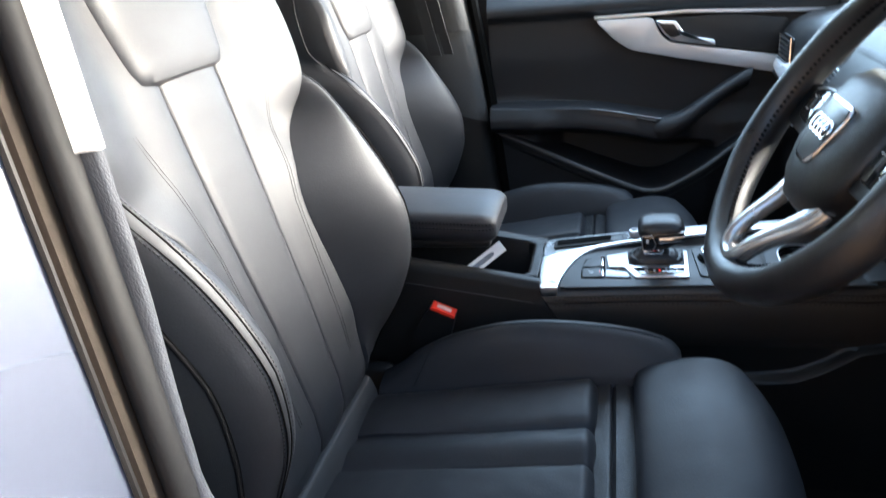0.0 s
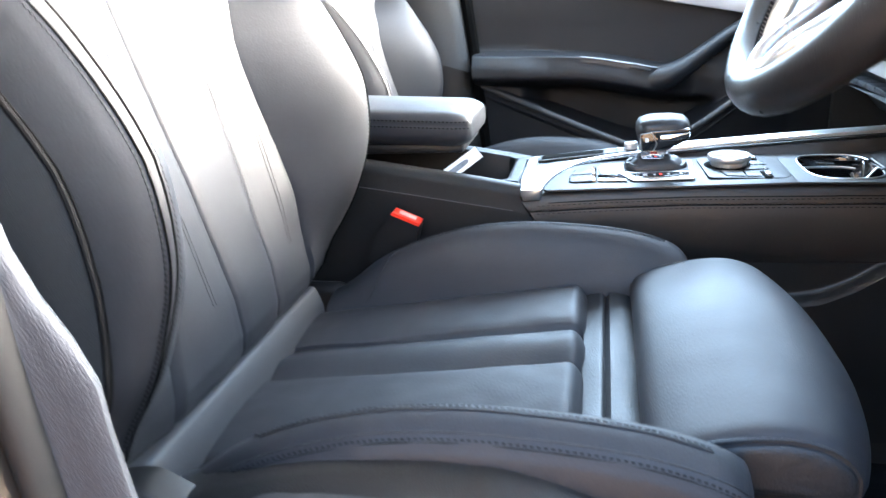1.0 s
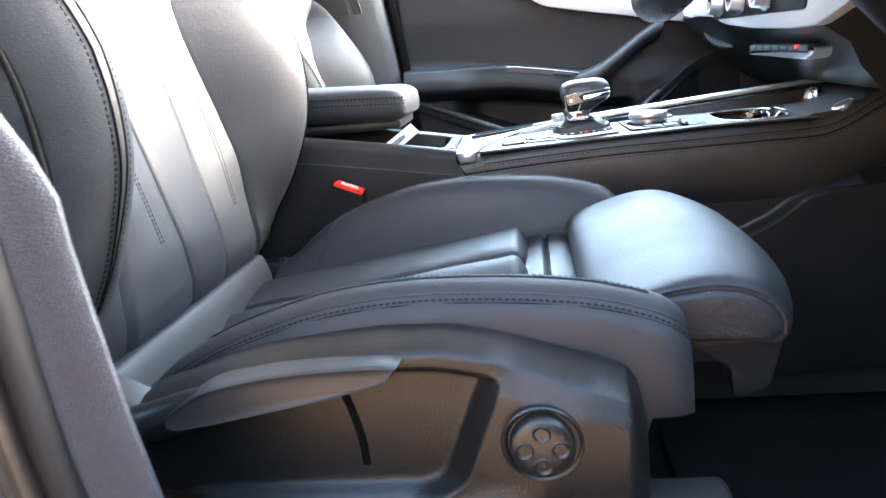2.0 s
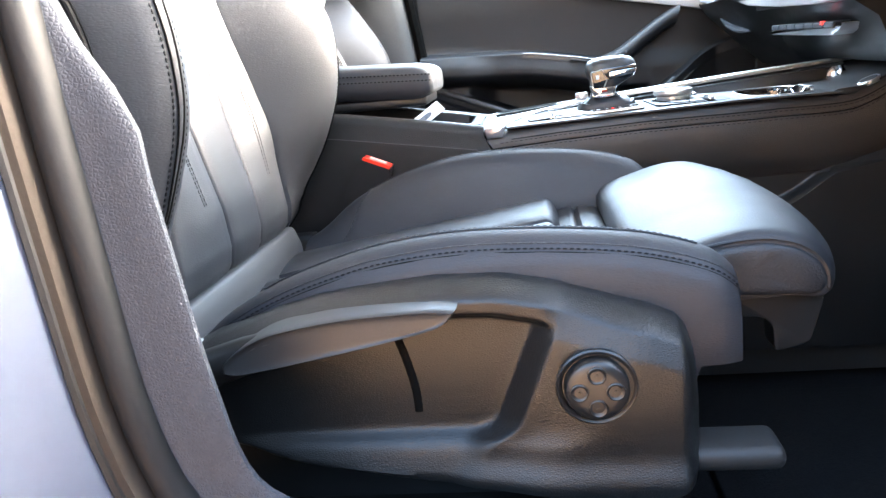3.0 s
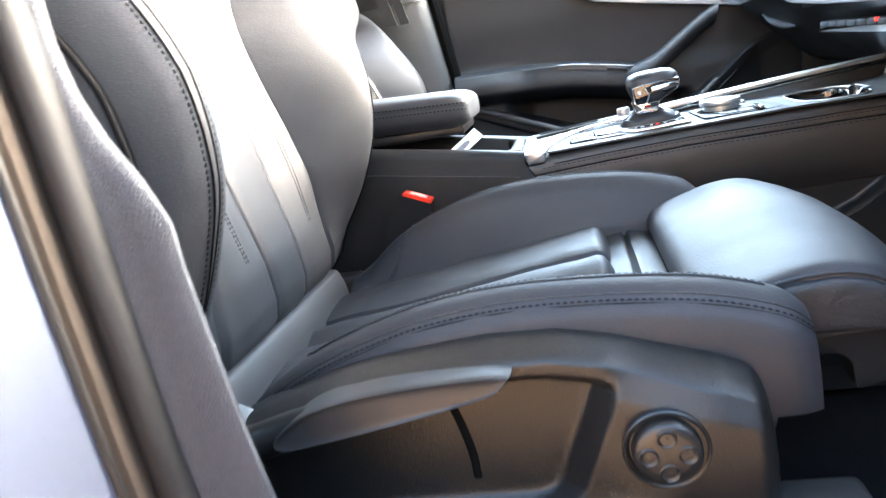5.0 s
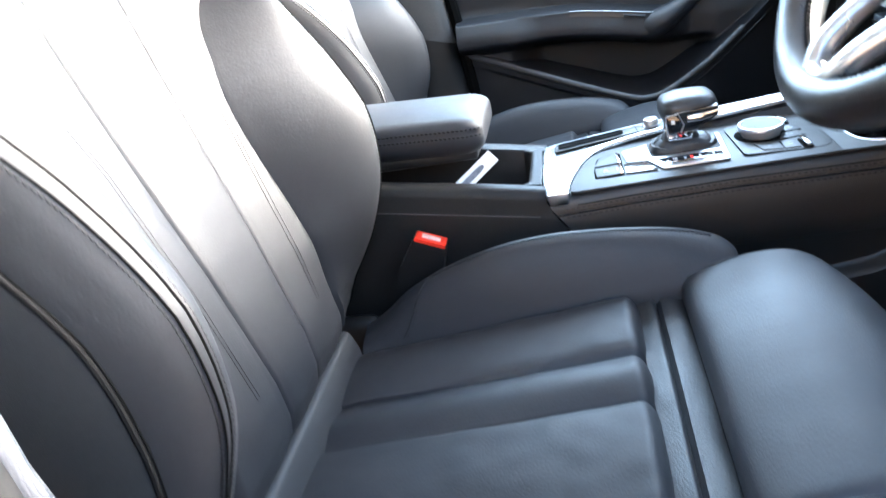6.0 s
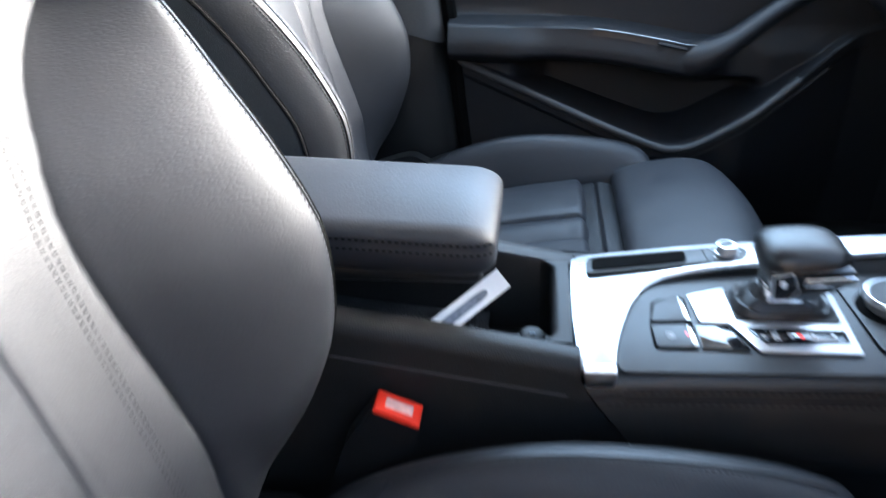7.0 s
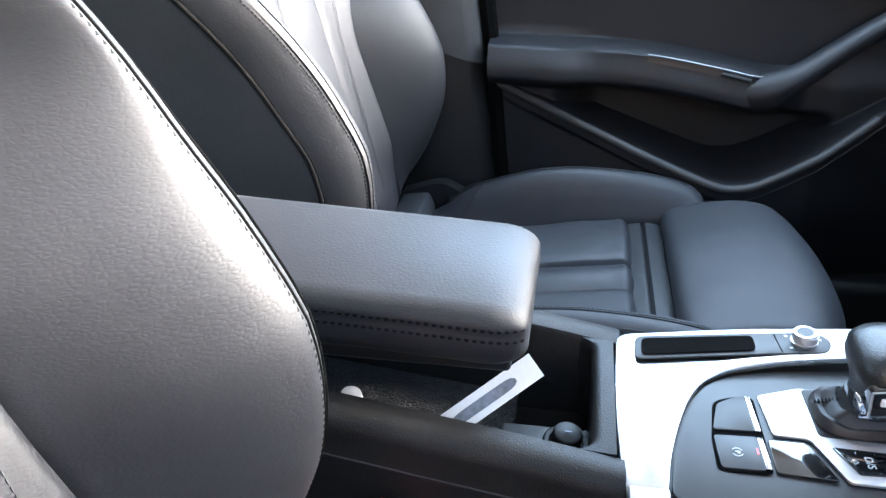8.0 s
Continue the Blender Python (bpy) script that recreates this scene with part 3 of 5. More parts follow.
def back_front(u, z):
    """x of the backrest's middle panel at (u, z)."""
    fade = 1 - smooth(z, 1.07, 1.10)
    g_ = channel(z)
    v = abs(u - MIDLINE)
    d = (groove(v, g_, 0.0026, 0.0015) + groove(v, g_, 0.0018, 0.008)) * fade
    d += 0.002 * (1 - min(1, (v / 0.05) ** 2)) * fade
    d += 0.0018 * math.sin(min(1, max(0, (v - 0.05) / 0.07)) * math.pi) * fade
    e = lerp(SEAM, z)
    d += 0.030 * smooth(abs(u), 0.10, 0.20) * smooth(z, 0.95, 1.04) * (1 - smooth(z, 1.12, 1.2))
    d += 0.013 * smooth(abs(u), 0.065, 0.13) * smooth(z, 0.68, 0.76) * (1 - smooth(z, 0.93, 1.0))
    d -= 0.014 * max(0.0, (abs(u) - e + 0.014) / 0.014) ** 2
    return lerp(BACK, z) + d


def seat(name, label, s, shift, lever, reach=0.0, back=0.0):
    """A sports seat; s = 1: console side at +y. shift moves it from the driver's place."""
    dx, dy, dz = shift
    base = (0.08 + dx, CY + dy, 0.345 + dz)
    st = root(name, base, label, "car seat", "front seats")

    def w(x, u, z):
        return (x + dx, CY + dy + s * u, z + dz)

    def wb(x, u, z):
        """As w, for the backrest, which may be set further back."""
        return w(x + back, u, z)

    # cushion
    us = np.r_[np.linspace(0, 0.024, 5), np.linspace(0.026, 0.048, 17), np.linspace(0.052, 0.150, 18)]
    us = np.r_[-0.150, -0.1475, np.clip(SPINE - us[:0:-1], -0.145, None)[us[:0:-1] < 0.1535], SPINE + us[us < 0.140], 0.1495, 0.150]

    def cushion_z(x, u):
        v = abs(u - SPINE)
        z = lerp(INSERT_Z, x) + (groove(v, 0.034, 0.0045, 0.0022) + groove(v, 0.034, 0.0030, 0.009)) * smooth(x, -0.06, 0.16) + 0.0035 * math.cos(v / 0.034 * math.pi) * (v < 0.034)
        z += 0.004 * math.sin(min(1, max(0, (v - 0.034) / 0.11)) * math.pi) - 0.010 * max(0, (abs(u) - 0.125) / 0.025) ** 2
        z -= 0.018 * max(0.0, (x - 0.172) / 0.016) ** 2.5
        z += 0.0012 * noise.noise((x * 18, u * 18, 3.1)) + 0.0007 * noise.noise((x * 50, u * 50, 8.0))
        return z
    rows = [[w(x, u, cushion_z(x, u)) for u in us] for x in np.r_[np.linspace(-0.125, 0.16, 50), np.linspace(0.163, 0.188, 12)]]
    rows = [[w(-0.125, u, 0.55) for u in us]] + rows + [[w(0.190, u, 0.55) for u in us]]
    part("cushion", sheet(rows), LEATHER, st, "black leather seat cushion with two stitched channels")
    rows = []
    for x in np.linspace(0.186, 0.232, 24):
        rows.append([w(x, u, 0.6245 + 0.0035 * math.sin((x - 0.186) / 0.046 * math.pi) + groove(x, 0.2065, 0.006, 0.002) + 0.001 * noise.noise((x * 60, u * 25, 1))) for u in np.linspace(-0.152, 0.152, 30)])
    part("bridge_strip", sheet(rows), LEATHER_DULL, st, "black leather strip between cushion and thigh support")
    # thigh support: a rounded pad, closed
    rows = []
    prof = curve_through([(0.238, 0.616), (0.231, 0.628), (0.234, 0.642), (0.246, 0.651), (0.275, 0.661), (0.308, 0.668), (0.342, 0.6665), (0.368, 0.6585), (0.385, 0.644), (0.391, 0.631), (0.385, 0.619), (0.355, 0.620)], 44)
    for u in np.r_[-0.1565, -0.1562, -0.155, -0.153, -0.1505, -0.147, -0.142, np.linspace(-0.134, 0.134, 24), 0.142, 0.147, 0.1505, 0.153, 0.155, 0.1562, 0.1565]:
        k = max(0.0, (abs(u) - 0.1435) / 0.013)
        r = math.sqrt(max(0.0, 1 - k * k)) if k < 1 else 0.0
        rows.append([w(0.300 + reach * smooth(x, 0.24, 0.36) + (x - 0.300) * (0.955 + 0.045 * r) - 0.024 * (abs(u) / 0.155) ** 2.5 * (x > 0.3) * (x - 0.3) / 0.09, u,
                       0.628 + (z - 0.628) * (0.86 + 0.14 * r) + 0.003 * (1 - (u / 0.15) ** 2) + 0.0008 * noise.noise((x * 30, u * 30, z * 30))) for x, z in prof])
    pad = part("thigh_support", sheet(rows, True, True), LEATHER, st, "smooth black leather thigh support pad")
    for side in (1, -1):
        rim_ = [(0.240, 0.646), (0.262, 0.6545), (0.290, 0.6610), (0.318, 0.6630), (0.338, 0.6590), (0.352, 0.6510), (0.361, 0.6380), (0.362, 0.625)]
        cheek = rounded([(0.246, 0.6255), (0.246, 0.6445), (0.290, 0.6585), (0.318, 0.6605), (0.340, 0.6560), (0.3565, 0.6440), (0.3615, 0.6300), (0.356, 0.6215)], 0.007)
        cx_, cz_ = 0.305, 0.640
        rows = [[w(cx_ + (x - cx_) * k_ + reach * smooth(x, 0.24, 0.36), side * (0.1550 + d_ + 0.0006 * noise.noise((x * 90, z * 40, side)) * (k_ < 0.98)), cz_ + (z - cz_) * k_) for x, z in cheek] for k_, d_ in ((1.0, 0.0), (1.0, 0.0022), (0.97, 0.0040), (0.90, 0.0052), (0.75, 0.0062), (0.5, 0.0068), (0.2, 0.0070))]
        part("cheek", sheet(rows, True, True), LEATHER_DULL, pad, "creased black leather end of the thigh support")
        part("seam", tube(curve_through([w(x + reach * smooth(x, 0.24, 0.36), side * 0.1562, z) for x, z in rim_], 26), 0.0013, 6), LEATHER_DULL, pad)

    # cushion bolsters
    for side in (1, -1):
        xs = np.r_[np.linspace(-0.112, 0.270, 60), 0.278, 0.284, 0.288, 0.2905]
        rows, seam, seam2 = [], [], []
        for x in xs:
            c, zi = lerp(CREST, x), lerp(INSERT_Z, x)
            k = max(0.0, (x - 0.273) / 0.0185)
            drop = 0.012 * k * k
            c -= drop * 0.6
            low = 0.560 + 0.037 * smooth(x, 0.255, 0.264)
            h = max(0.004, c - zi)
            ring = [(0.146, low), (0.146, zi - 0.012), (0.150, zi - 0.003 + 0.02 * h), (0.157, zi + 0.34 * h), (0.165, zi + 0.68 * h), (0.174, zi + 0.91 * h), (0.183, c - 0.0004), (0.192, c - 0.0006),
                    (0.200, c - 0.0036), (0.2062, c - 0.0080), (0.2094, c - 0.0122), (0.2100, c - 0.0140), (0.2110, c - 0.0150), (0.2128, c - 0.0200), (0.2148, c - 0.029), (0.2165, c - 0.045), (0.2170, max(0.60, low + 0.004)), (0.2165, max(0.575, low + 0.002)), (0.212, low)]
            wob = 0.0006 * noise.noise((x * 35, side * 4, 2))
            rows.append([w(x, side * ((u + wob * (u > 0.16)) - drop * 0.5 * (u > 0.19)), min(z, c + 0.001)) for u, z in ring])
            seam.append(w(x, side * (0.2076 - drop * 0.5), c - 0.0090))
            seam2.append(w(x, side * (0.2042 - drop * 0.5), c - 0.0062))
        bol = part("cushion_bolster", sheet(rows, True, True), LEATHER, st, "black leather side bolster of the cushion")
        part("stitching", stitches(seam[3:], (0, side * s, 0.6), 0.0042, 0.0031, 0.0009, 0.0004), THREAD, bol, "black thread stitching")
        part("seam", tube([(p[0], p[1] + 0.0006 * side * s, p[2] - 0.0022) for p in seam[3:]], 0.0005, 5), VOID, bol)
        part("seam", tube(seam2[6:], 0.0005, 5), LEATHER_DULL, bol)
        crest = [w(x, side * 0.1870, lerp(CREST, x) + 0.0001) for x in np.linspace(-0.028, 0.268, 44)]
        fall = []
        for t in np.linspace(0, 0.97, 16):
            x = -0.062 + 0.034 * t ** 0.8
            zi, c = lerp(INSERT_Z, x), lerp(CREST, x)
            u_ = 0.1505 + 0.0365 * t
            fall.append(w(x, side * (u_ - 0.0006), zi + (c - zi) * lerp([(0.146, -0.1), (0.150, 0.02), (0.157, 0.34), (0.165, 0.68), (0.174, 0.91), (0.183, 1.0)], u_) + 0.0006))
        part("seam", tube(fall, 0.0008, 5), LEATHER_DULL, bol)
        part("seam", tube(crest, 0.0007, 5), LEATHER_DULL, bol)
        part("stitching", stitches([(p[0] + 0.0035, p[1], p[2] + 0.0002) for p in fall] + [(p[0], p[1] - 0.0035 * side * s, p[2]) for p in crest], (0, -0.3 * side * s, 1), 0.0042, 0.003, 0.0009, 0.0003), LEATHER_DULL, bol, "black thread stitching")

    # backrest
    zs = np.r_[np.linspace(0.565, 0.66, 22), np.linspace(0.665, 1.06, 62), np.linspace(1.066, 1.34, 34)]
    rows = []
    for z in zs:
        e = lerp(SEAM, z)
        g_ = channel(z)
        def half(c_, e_):
            return np.r_[np.linspace(0, c_ - 0.013, 7), np.linspace(c_ - 0.011, c_ + 0.011, 17), np.linspace(c_ + 0.014, e_ - 0.016, 12), np.linspace(e_ - 0.013, e_, 8)]
        row = [wb(back_front(u, z), u, z) for u in np.r_[-half(g_ - MIDLINE, e)[:0:-1], half(g_ + MIDLINE, e)]]
        x0 = lerp(BACK, z) - 0.014
        row += [wb(x0 - 0.016, e + 0.004, z), wb(x0 - 0.05, e + 0.004, z), wb(x0 - 0.085, e - 0.03, z), wb(x0 - 0.085, -e + 0.03, z), wb(x0 - 0.05, -e - 0.004, z), wb(x0 - 0.016, -e - 0.004, z)]
        rows.append(row)
    part("backrest", sheet(rows, True, True), LEATHER, st, "black leather backrest with two long channels")
    for side in (1, -1):
        rows, edge, edge2, piping, inner, flank = [], [], [], [], [], []
        for z in np.r_[np.linspace(0.575, 1.06, 66), np.linspace(1.07, 1.33, 22)]:
            a, h, b = lerp(SEAM, z), lerp(WING, z), lerp(BACK, z)
            top = smooth(z, 1.015, 1.075)
            c = (0.199 + 0.010 * smooth(z, 0.93, 1.02)) * (1 - top) + (a - 0.006) * top
            a = min(a, 0.185) * (1 - top) + (a - 0.03) * top
            h = h * (1 - top) - 0.016 * top
            k = (0.35 + 0.65 * smooth(z, 0.575, 0.72)) * (1 - 0.5 * top)
            o = 0.011 * smooth(z, 0.68, 0.76) * (1 - smooth(z, 0.93, 1.0))
            ring = [(a - 0.006, -0.030), (a - 0.001, -0.010 + o), (a + 0.004, -0.001 + o)]
            for t in np.linspace(0.12, 1, 9):
                ring.append((a + 0.004 + (c - 0.005 - a - 0.004) * t, -0.001 + o + (h - o + 0.001) * (1 - (1 - t) ** 1.6)))
            f = lerp(BEAD, z) / 0.037
            ring += [(c - 0.0020, h), (c - 0.0006, h - 0.0006), (c + 0.0006, h - 0.0007), (c + 0.0020, h - 0.0004), (c + 0.0060, h - 0.0022), (c + 0.0105, h - 0.0058), (c + 0.0155 * k + 0.001, h - 0.0125 * f), (c + 0.0205 * k + 0.001, h - 0.0235 * f), (c + 0.0250 * k + 0.001, h - 0.036 * f), (c + 0.0265 * k + 0.001, h - 0.046 * f),
                     (c + 0.0272 * k, min(h * 0.6 - 0.060, h - 0.060 * f)), (c + 0.029 * k, -0.085), (c + 0.029 * k, -0.15), (c + 0.027 * k, -0.20), (c + 0.004, -0.232), (a, -0.235)]
            wob = 0.0010 * noise.noise((z * 14, side * 3, 5))
            rows.append([wb(b + d + wob, side * u, z) for u, d in ring])
            flank.append([wb(b + d + wob, side * (u + 0.0008), z) for u, d in ((c + 0.0256 * k + 0.001, h - 0.0395 * f), (c + 0.0265 * k + 0.001, h - 0.048 * f), (c + 0.0275 * k, min(h * 0.6 - 0.062, h - 0.062 * f)), (c + 0.0290 * k, -0.085), (c + 0.0290 * k, -0.15), (c + 0.0270 * k, -0.20), (c + 0.010 * k, -0.226))])
            edge.append(wb(b + h - 0.0009 + wob, side * c, z))
            away = lerp([(0.60, 0.0034), (0.70, 0.0060), (0.85, 0.0092), (1.0, 0.0118), (1.06, 0.0110)], z) * (1 - 0.8 * top)
            drop = lerp([(0.0, 0.0), (0.006, 0.0022), (0.0105, 0.0058), (0.0155 * k + 0.001, 0.0125 * f), (0.0205 * k + 0.001, 0.0235 * f)], away)
            edge2.append(wb(b + h - drop + 0.0003 + wob, side * (c + away + 0.0003), z))
            piping.append(wb(b + h - 0.0370 * f + wob, side * (c + 0.0252 * k + 0.0012), z))
            inner.append(wb(b + h - 0.0002 + wob, side * (c - 0.0036), z))
        wing = part("backrest_bolster", sheet(rows, True, True), LEATHER, st, "black leather side bolster of the backrest")
        part("side_panel", sheet(flank), SIDE, wing, "dark grey vinyl side panel")
        part("seam", tube(edge, 0.0012, 6), VOID, wing)
        part("piping", tube(piping, 0.0022, 8), PIPING, wing, "black leather piping")
        for off in (-0.0029, 0.0029):
            part("seam", tube([(p[0] + off, p[1] - 0.0006 * side * s, p[2]) for p in piping], 0.0005, 6), VOID, wing)
        part("seam", tube([(p[0] + 0.0022, p[1] - 0.0022 * side * s, p[2]) for p in edge2], 0.0007, 6), VOID, wing)
        part("stitching", stitches(edge2, (0.9, 0.3 * side * s, 0.0), 0.0042, 0.0030, 0.0014, 0.0004), THREAD, wing, "black thread stitching")
        part("stitching", stitches(inner, (0.9, -0.2 * side * s, 0.0), 0.0045, 0.0032, 0.0014, 0.0004), THREAD, wing, "black thread stitching")
        for off in (0.0, 0.0045):
            deco = []
            for z in np.linspace(0.70, 1.035, 50):
                u = 0.013 + side * (lerp([(0.62, 0.076), (0.80, 0.078), (0.90, 0.084), (0.98, 0.102), (1.035, 0.122)], z) + off)
                deco.append(wb(back_front(u, z) + 0.0004, u, z))
            part("stitching", stitches(deco, (1, 0, 0.2), 0.004, 0.0030, 0.0007, 0.00030), LEATHER, st, "black decorative stitching")
    # integrated head restraint pad
    rows = []
    for z in np.linspace(0, 1, 26):
        zz = 1.060 + 0.275 * z
        half = 0.082 + 0.014 * smooth(z, 0.02, 0.35) - 0.02 * smooth(z, 0.6, 1)
        k = math.sin(min(1, z / 0.075 + 0.05, (1 - z) / 0.12 + 0.05) * math.pi / 2)
        row = []
        for t in np.sin(np.linspace(-1, 1, 33) * math.pi / 2):
            r = (1 - abs(t) ** 9) ** 0.5 if abs(t) < 1 else 0
            row.append(wb(lerp(BACK, zz) - 0.012 + 0.022 * k ** 0.7 * r, half * t * (0.80 + 0.20 * k), zz))
        row += [wb(lerp(BACK, zz) - 0.05, half * 0.7, zz), wb(lerp(BACK, zz) - 0.05, -half * 0.7, zz)]
        rows.append(row)
    part("headrest", sheet(rows, True, True), LEATHER, st, "black leather integrated headrest pad")
    # listing strip between cushion and backrest, and hard shells
    rows = [[w(x, u, z) for x, z in ((-0.160, 0.626), (-0.135, 0.6300), (-0.1225, 0.6310), (-0.1185, 0.6300), (-0.1160, 0.6270), (-0.1120, 0.6160), (-0.1100, 0.6090), (-0.109, 0.596))] for u in np.linspace(-0.205, 0.138, 14)]
    part("listing_strip", sheet(rows), LISTING, st, "smooth grey-black strip between cushion and backrest")
    part("seat_pan", prism([(-0.13 + dx, CY + dy - 0.20), (0.24 + dx, CY + dy - 0.20), (0.24 + dx, CY + dy + 0.20), (-0.13 + dx, CY + dy + 0.20)], 0.40 + dz, 0.57 + dz, bevel=0.01), MATTE, st)
    for side in (1, -1):
        flap = rounded([(0.27, 0.64), (0.333, 0.636), (0.366, 0.614), (0.357, 0.578), (0.332, 0.571), (0.330, 0.594), (0.322, 0.600), (0.300, 0.600), (0.27, 0.58)], 0.006)
        part("front_cover", prism([(x + dx, z + dz) for x, z in flap], CY + dy + side * 0.120, CY + dy + side * 0.142, "y", 0.002), PLASTIC, st, "black plastic end cover under the thigh support")
        part("rail", rbox(-0.16 + dx, 0.21 + dx, CY + dy + side * 0.215 - 0.02, CY + dy + side * 0.215 + 0.02, 0.345, 0.50 + dz, 0.006), MATTE, st, "black seat rail")
        part("rail_cap", rbox(0.20 + dx, 0.309 + dx, CY + dy + side * 0.225 - 0.020, CY + dy + side * 0.225 + 0.016, 0.538 + dz, 0.5540 + dz, 0.0070, 4), MATTE, st, "black plastic cap over the seat rail")

    # outer side trim
    TOP = [(-0.085, 0.624), (-0.057, 0.639), (-0.032, 0.647), (-0.008, 0.655), (0.020, 0.662), (0.046, 0.666), (0.093, 0.6705), (0.134, 0.6695), (0.167, 0.663), (0.199, 0.654), (0.230, 0.645), (0.248, 0.6365), (0.255, 0.627), (0.2585, 0.614), (0.2600, 0.602)]
    rows = []

    def ramp(v, a, b, r=0.0009):
        """A straight slope from a to b with softly rounded ends."""
        k = (b - a)
        f = lambda q: 0.5 * (q + math.sqrt(q * q + r * r))
        return (f(v - a) - f(v - b)) / k
    for q in np.r_[np.linspace(-0.085, 0.140, 44), np.linspace(0.1425, 0.182, 26), np.linspace(0.186, 0.238, 16), np.linspace(0.241, 0.2595, 14)]:
        lean = 0.42 * smooth(q, 0.02, 0.14) * (1 - smooth(q, 0.185, 0.245))
        zt, zb = lerp(TOP, q + lean * 0.05), lerp([(-0.085, 0.566), (-0.03, 0.5595), (0.009, 0.550), (0.069, 0.542), (0.135, 0.536), (0.240, 0.531), (0.252, 0.537), (0.2600, 0.550)], q)
        lvl = np.r_[zb, np.linspace(zb, 0.5675, 9), np.linspace(0.569, 0.581, 9), np.linspace(0.584, zt - 0.026, 14), np.linspace(zt - 0.024, zt, 24), zt]
        row = []
        for z in lvl:
            x = q + lean * (z - 0.600)
            sd = x - (0.1415 + (z - 0.600) * 0.42 - 0.016 * min(1.0, max(0.0, (0.582 - z) / 0.016)) ** 2)
            box = ramp(sd, 0.0, 0.0155, 0.0010)
            d = 0.004 + 0.016 * box + 0.008 * smooth(sd, 0.015, 0.07)
            d += (0.009 * ramp(0.572 - z, 0.0, 0.006, 0.002) + 0.009 * ramp(0.567 - z, 0.0, 0.026)) * (1 - box) * smooth(x, -0.06, -0.01)
            d += 0.007 * ramp(0.557 - z, 0.0, 0.012, 0.003) * box
            d += 0.011 * ramp(z, zt - 0.0215, zt - 0.0165) * (1 - box)
            d -= 0.024 * max(0.0, (z - zt + 0.010) / 0.010) ** 2
            d -= 0.016 * max(0.0, (zb + 0.006 - z) / 0.006) ** 2
            d -= 0.030 * max(0.0, (x - 0.244) / 0.0155) ** 2 + 0.020 * max(0.0, (-0.06 - x) / 0.025) ** 2
            d -= 0.009 * ramp(z, zt - 0.024, zt - 0.006, 0.002) * box
            row.append((x, -(0.230 + d), z))
        row[0] = (row[0][0], -0.19, zb)
        row[-1] = (row[-1][0], -0.19, zt)
        rows.append([w(*p) for p in row])
    trim = part("side_trim", sheet(rows, True, True), GRAINED, st, "grained black plastic seat base trim")
    if lever:
        lv = curve_through([(0.116, 0.6645), (0.108, 0.656), (0.085, 0.6495), (0.044, 0.641), (-0.005, 0.632), (-0.030, 0.629), (-0.036, 0.634), (-0.026, 0.644), (-0.005, 0.655), (0.030, 0.662), (0.064, 0.665), (0.100, 0.666), (0.116, 0.6645)], 60)[:-1]
        lv[:, 1] -= 0.0030
        cxz = lv.mean(0)
        rows = []
        for k, y in ((1.0, 0.234), (1.0, 0.2530), (0.985, 0.2570), (0.955, 0.2595), (0.915, 0.2605), (0.86, 0.2600), (0.76, 0.2594), (0.60, 0.2590), (0.35, 0.2590), (0.1, 0.2590)):
            rows.append([w(cxz[0] + (x - cxz[0]) * (1 - (1 - k) * 0.4), -y, cxz[1] + (z - cxz[1]) * k) for x, z in lv])
        part("height_lever", sheet(rows, True, True), SATIN, trim, "satin black height lever")
        part("lever_root", tube([w(-0.075, -0.232, 0.618), w(-0.05, -0.244, 0.626), w(-0.02, -0.247, 0.636), w(0.01, -0.246, 0.645)], [0.012, 0.013, 0.012, 0.008], 10), PLASTIC, trim)
        # the slot isn't cut: a sunk black bar gives its shade
        part("slot", tube(curve_through([w(0.072, -0.2309, 0.642), w(0.078, -0.2309, 0.620), w(0.0815, -0.2309, 0.600), w(0.082, -0.2309, 0.584)], 14), 0.0042, 12), VOID, trim, "curved slot, its shade given by a nearly flush black bar")
        dial = part("lumbar_switch", disc(w(0.195, -0.2555, 0.6080), (0, -s, 0), [(0.0242, 0), (0.0242, 0.0026), (0.0232, 0.0034), (0.0218, 0.0028), (0.0198, -0.0005), (0.0194, -0.0005), (0.0188, 0.0070), (0.0175, 0.0085), (0.012, 0.0092), (0.0, 0.0094)], 40), PLASTIC, trim, "round black lumbar switch with four dimples")
        for a in range(4):
            q = (0.195 + 0.0105 * math.sin(a * math.pi / 2), 0.6080 + 0.0105 * math.cos(a * math.pi / 2))
            part("key", disc(w(q[0], -0.2645, q[1]), (0, -s, 0), [(0.0058, -0.002), (0.0056, 0.0006), (0.0050, 0.0010), (0.0040, 0.0003), (0.0022, -0.0002), (0.0010, -0.0002), (0.0009, 0.0006), (0.0, 0.0007)], 20), PLASTIC, dial)
    # belt buckle on the console side
    bk = rounded([(-0.0700, 0.656), (-0.088, 0.606), (-0.045, 0.590), (-0.0190, 0.648), (-0.0110, 0.6755), (-0.0455, 0.6915)], 0.003)
    buckle = part("belt_buckle", prism([(x + dx, z + dz) for x, z in bk], CY + dy + s * 0.222, CY + dy + s * 0.243, "y", 0.002), RUBBER, st, "black seat belt buckle")
    red = part("release_button", prism(rounded([(-0.0440 + dx, 0.6930 + dz), (-0.0460 + dx, 0.6895 + dz), (-0.0120 + dx, 0.6745 + dz), (-0.0105 + dx, 0.6785 + dz)], 0.002), CY + dy + s * 0.2215, CY + dy + s * 0.2435, "y", 0.001), RED, buckle, "red release button")
    pad_ = rbox(-0.0110, 0.0110, -0.0050, 0.0050, -0.001, 0.0012, 0.0008)
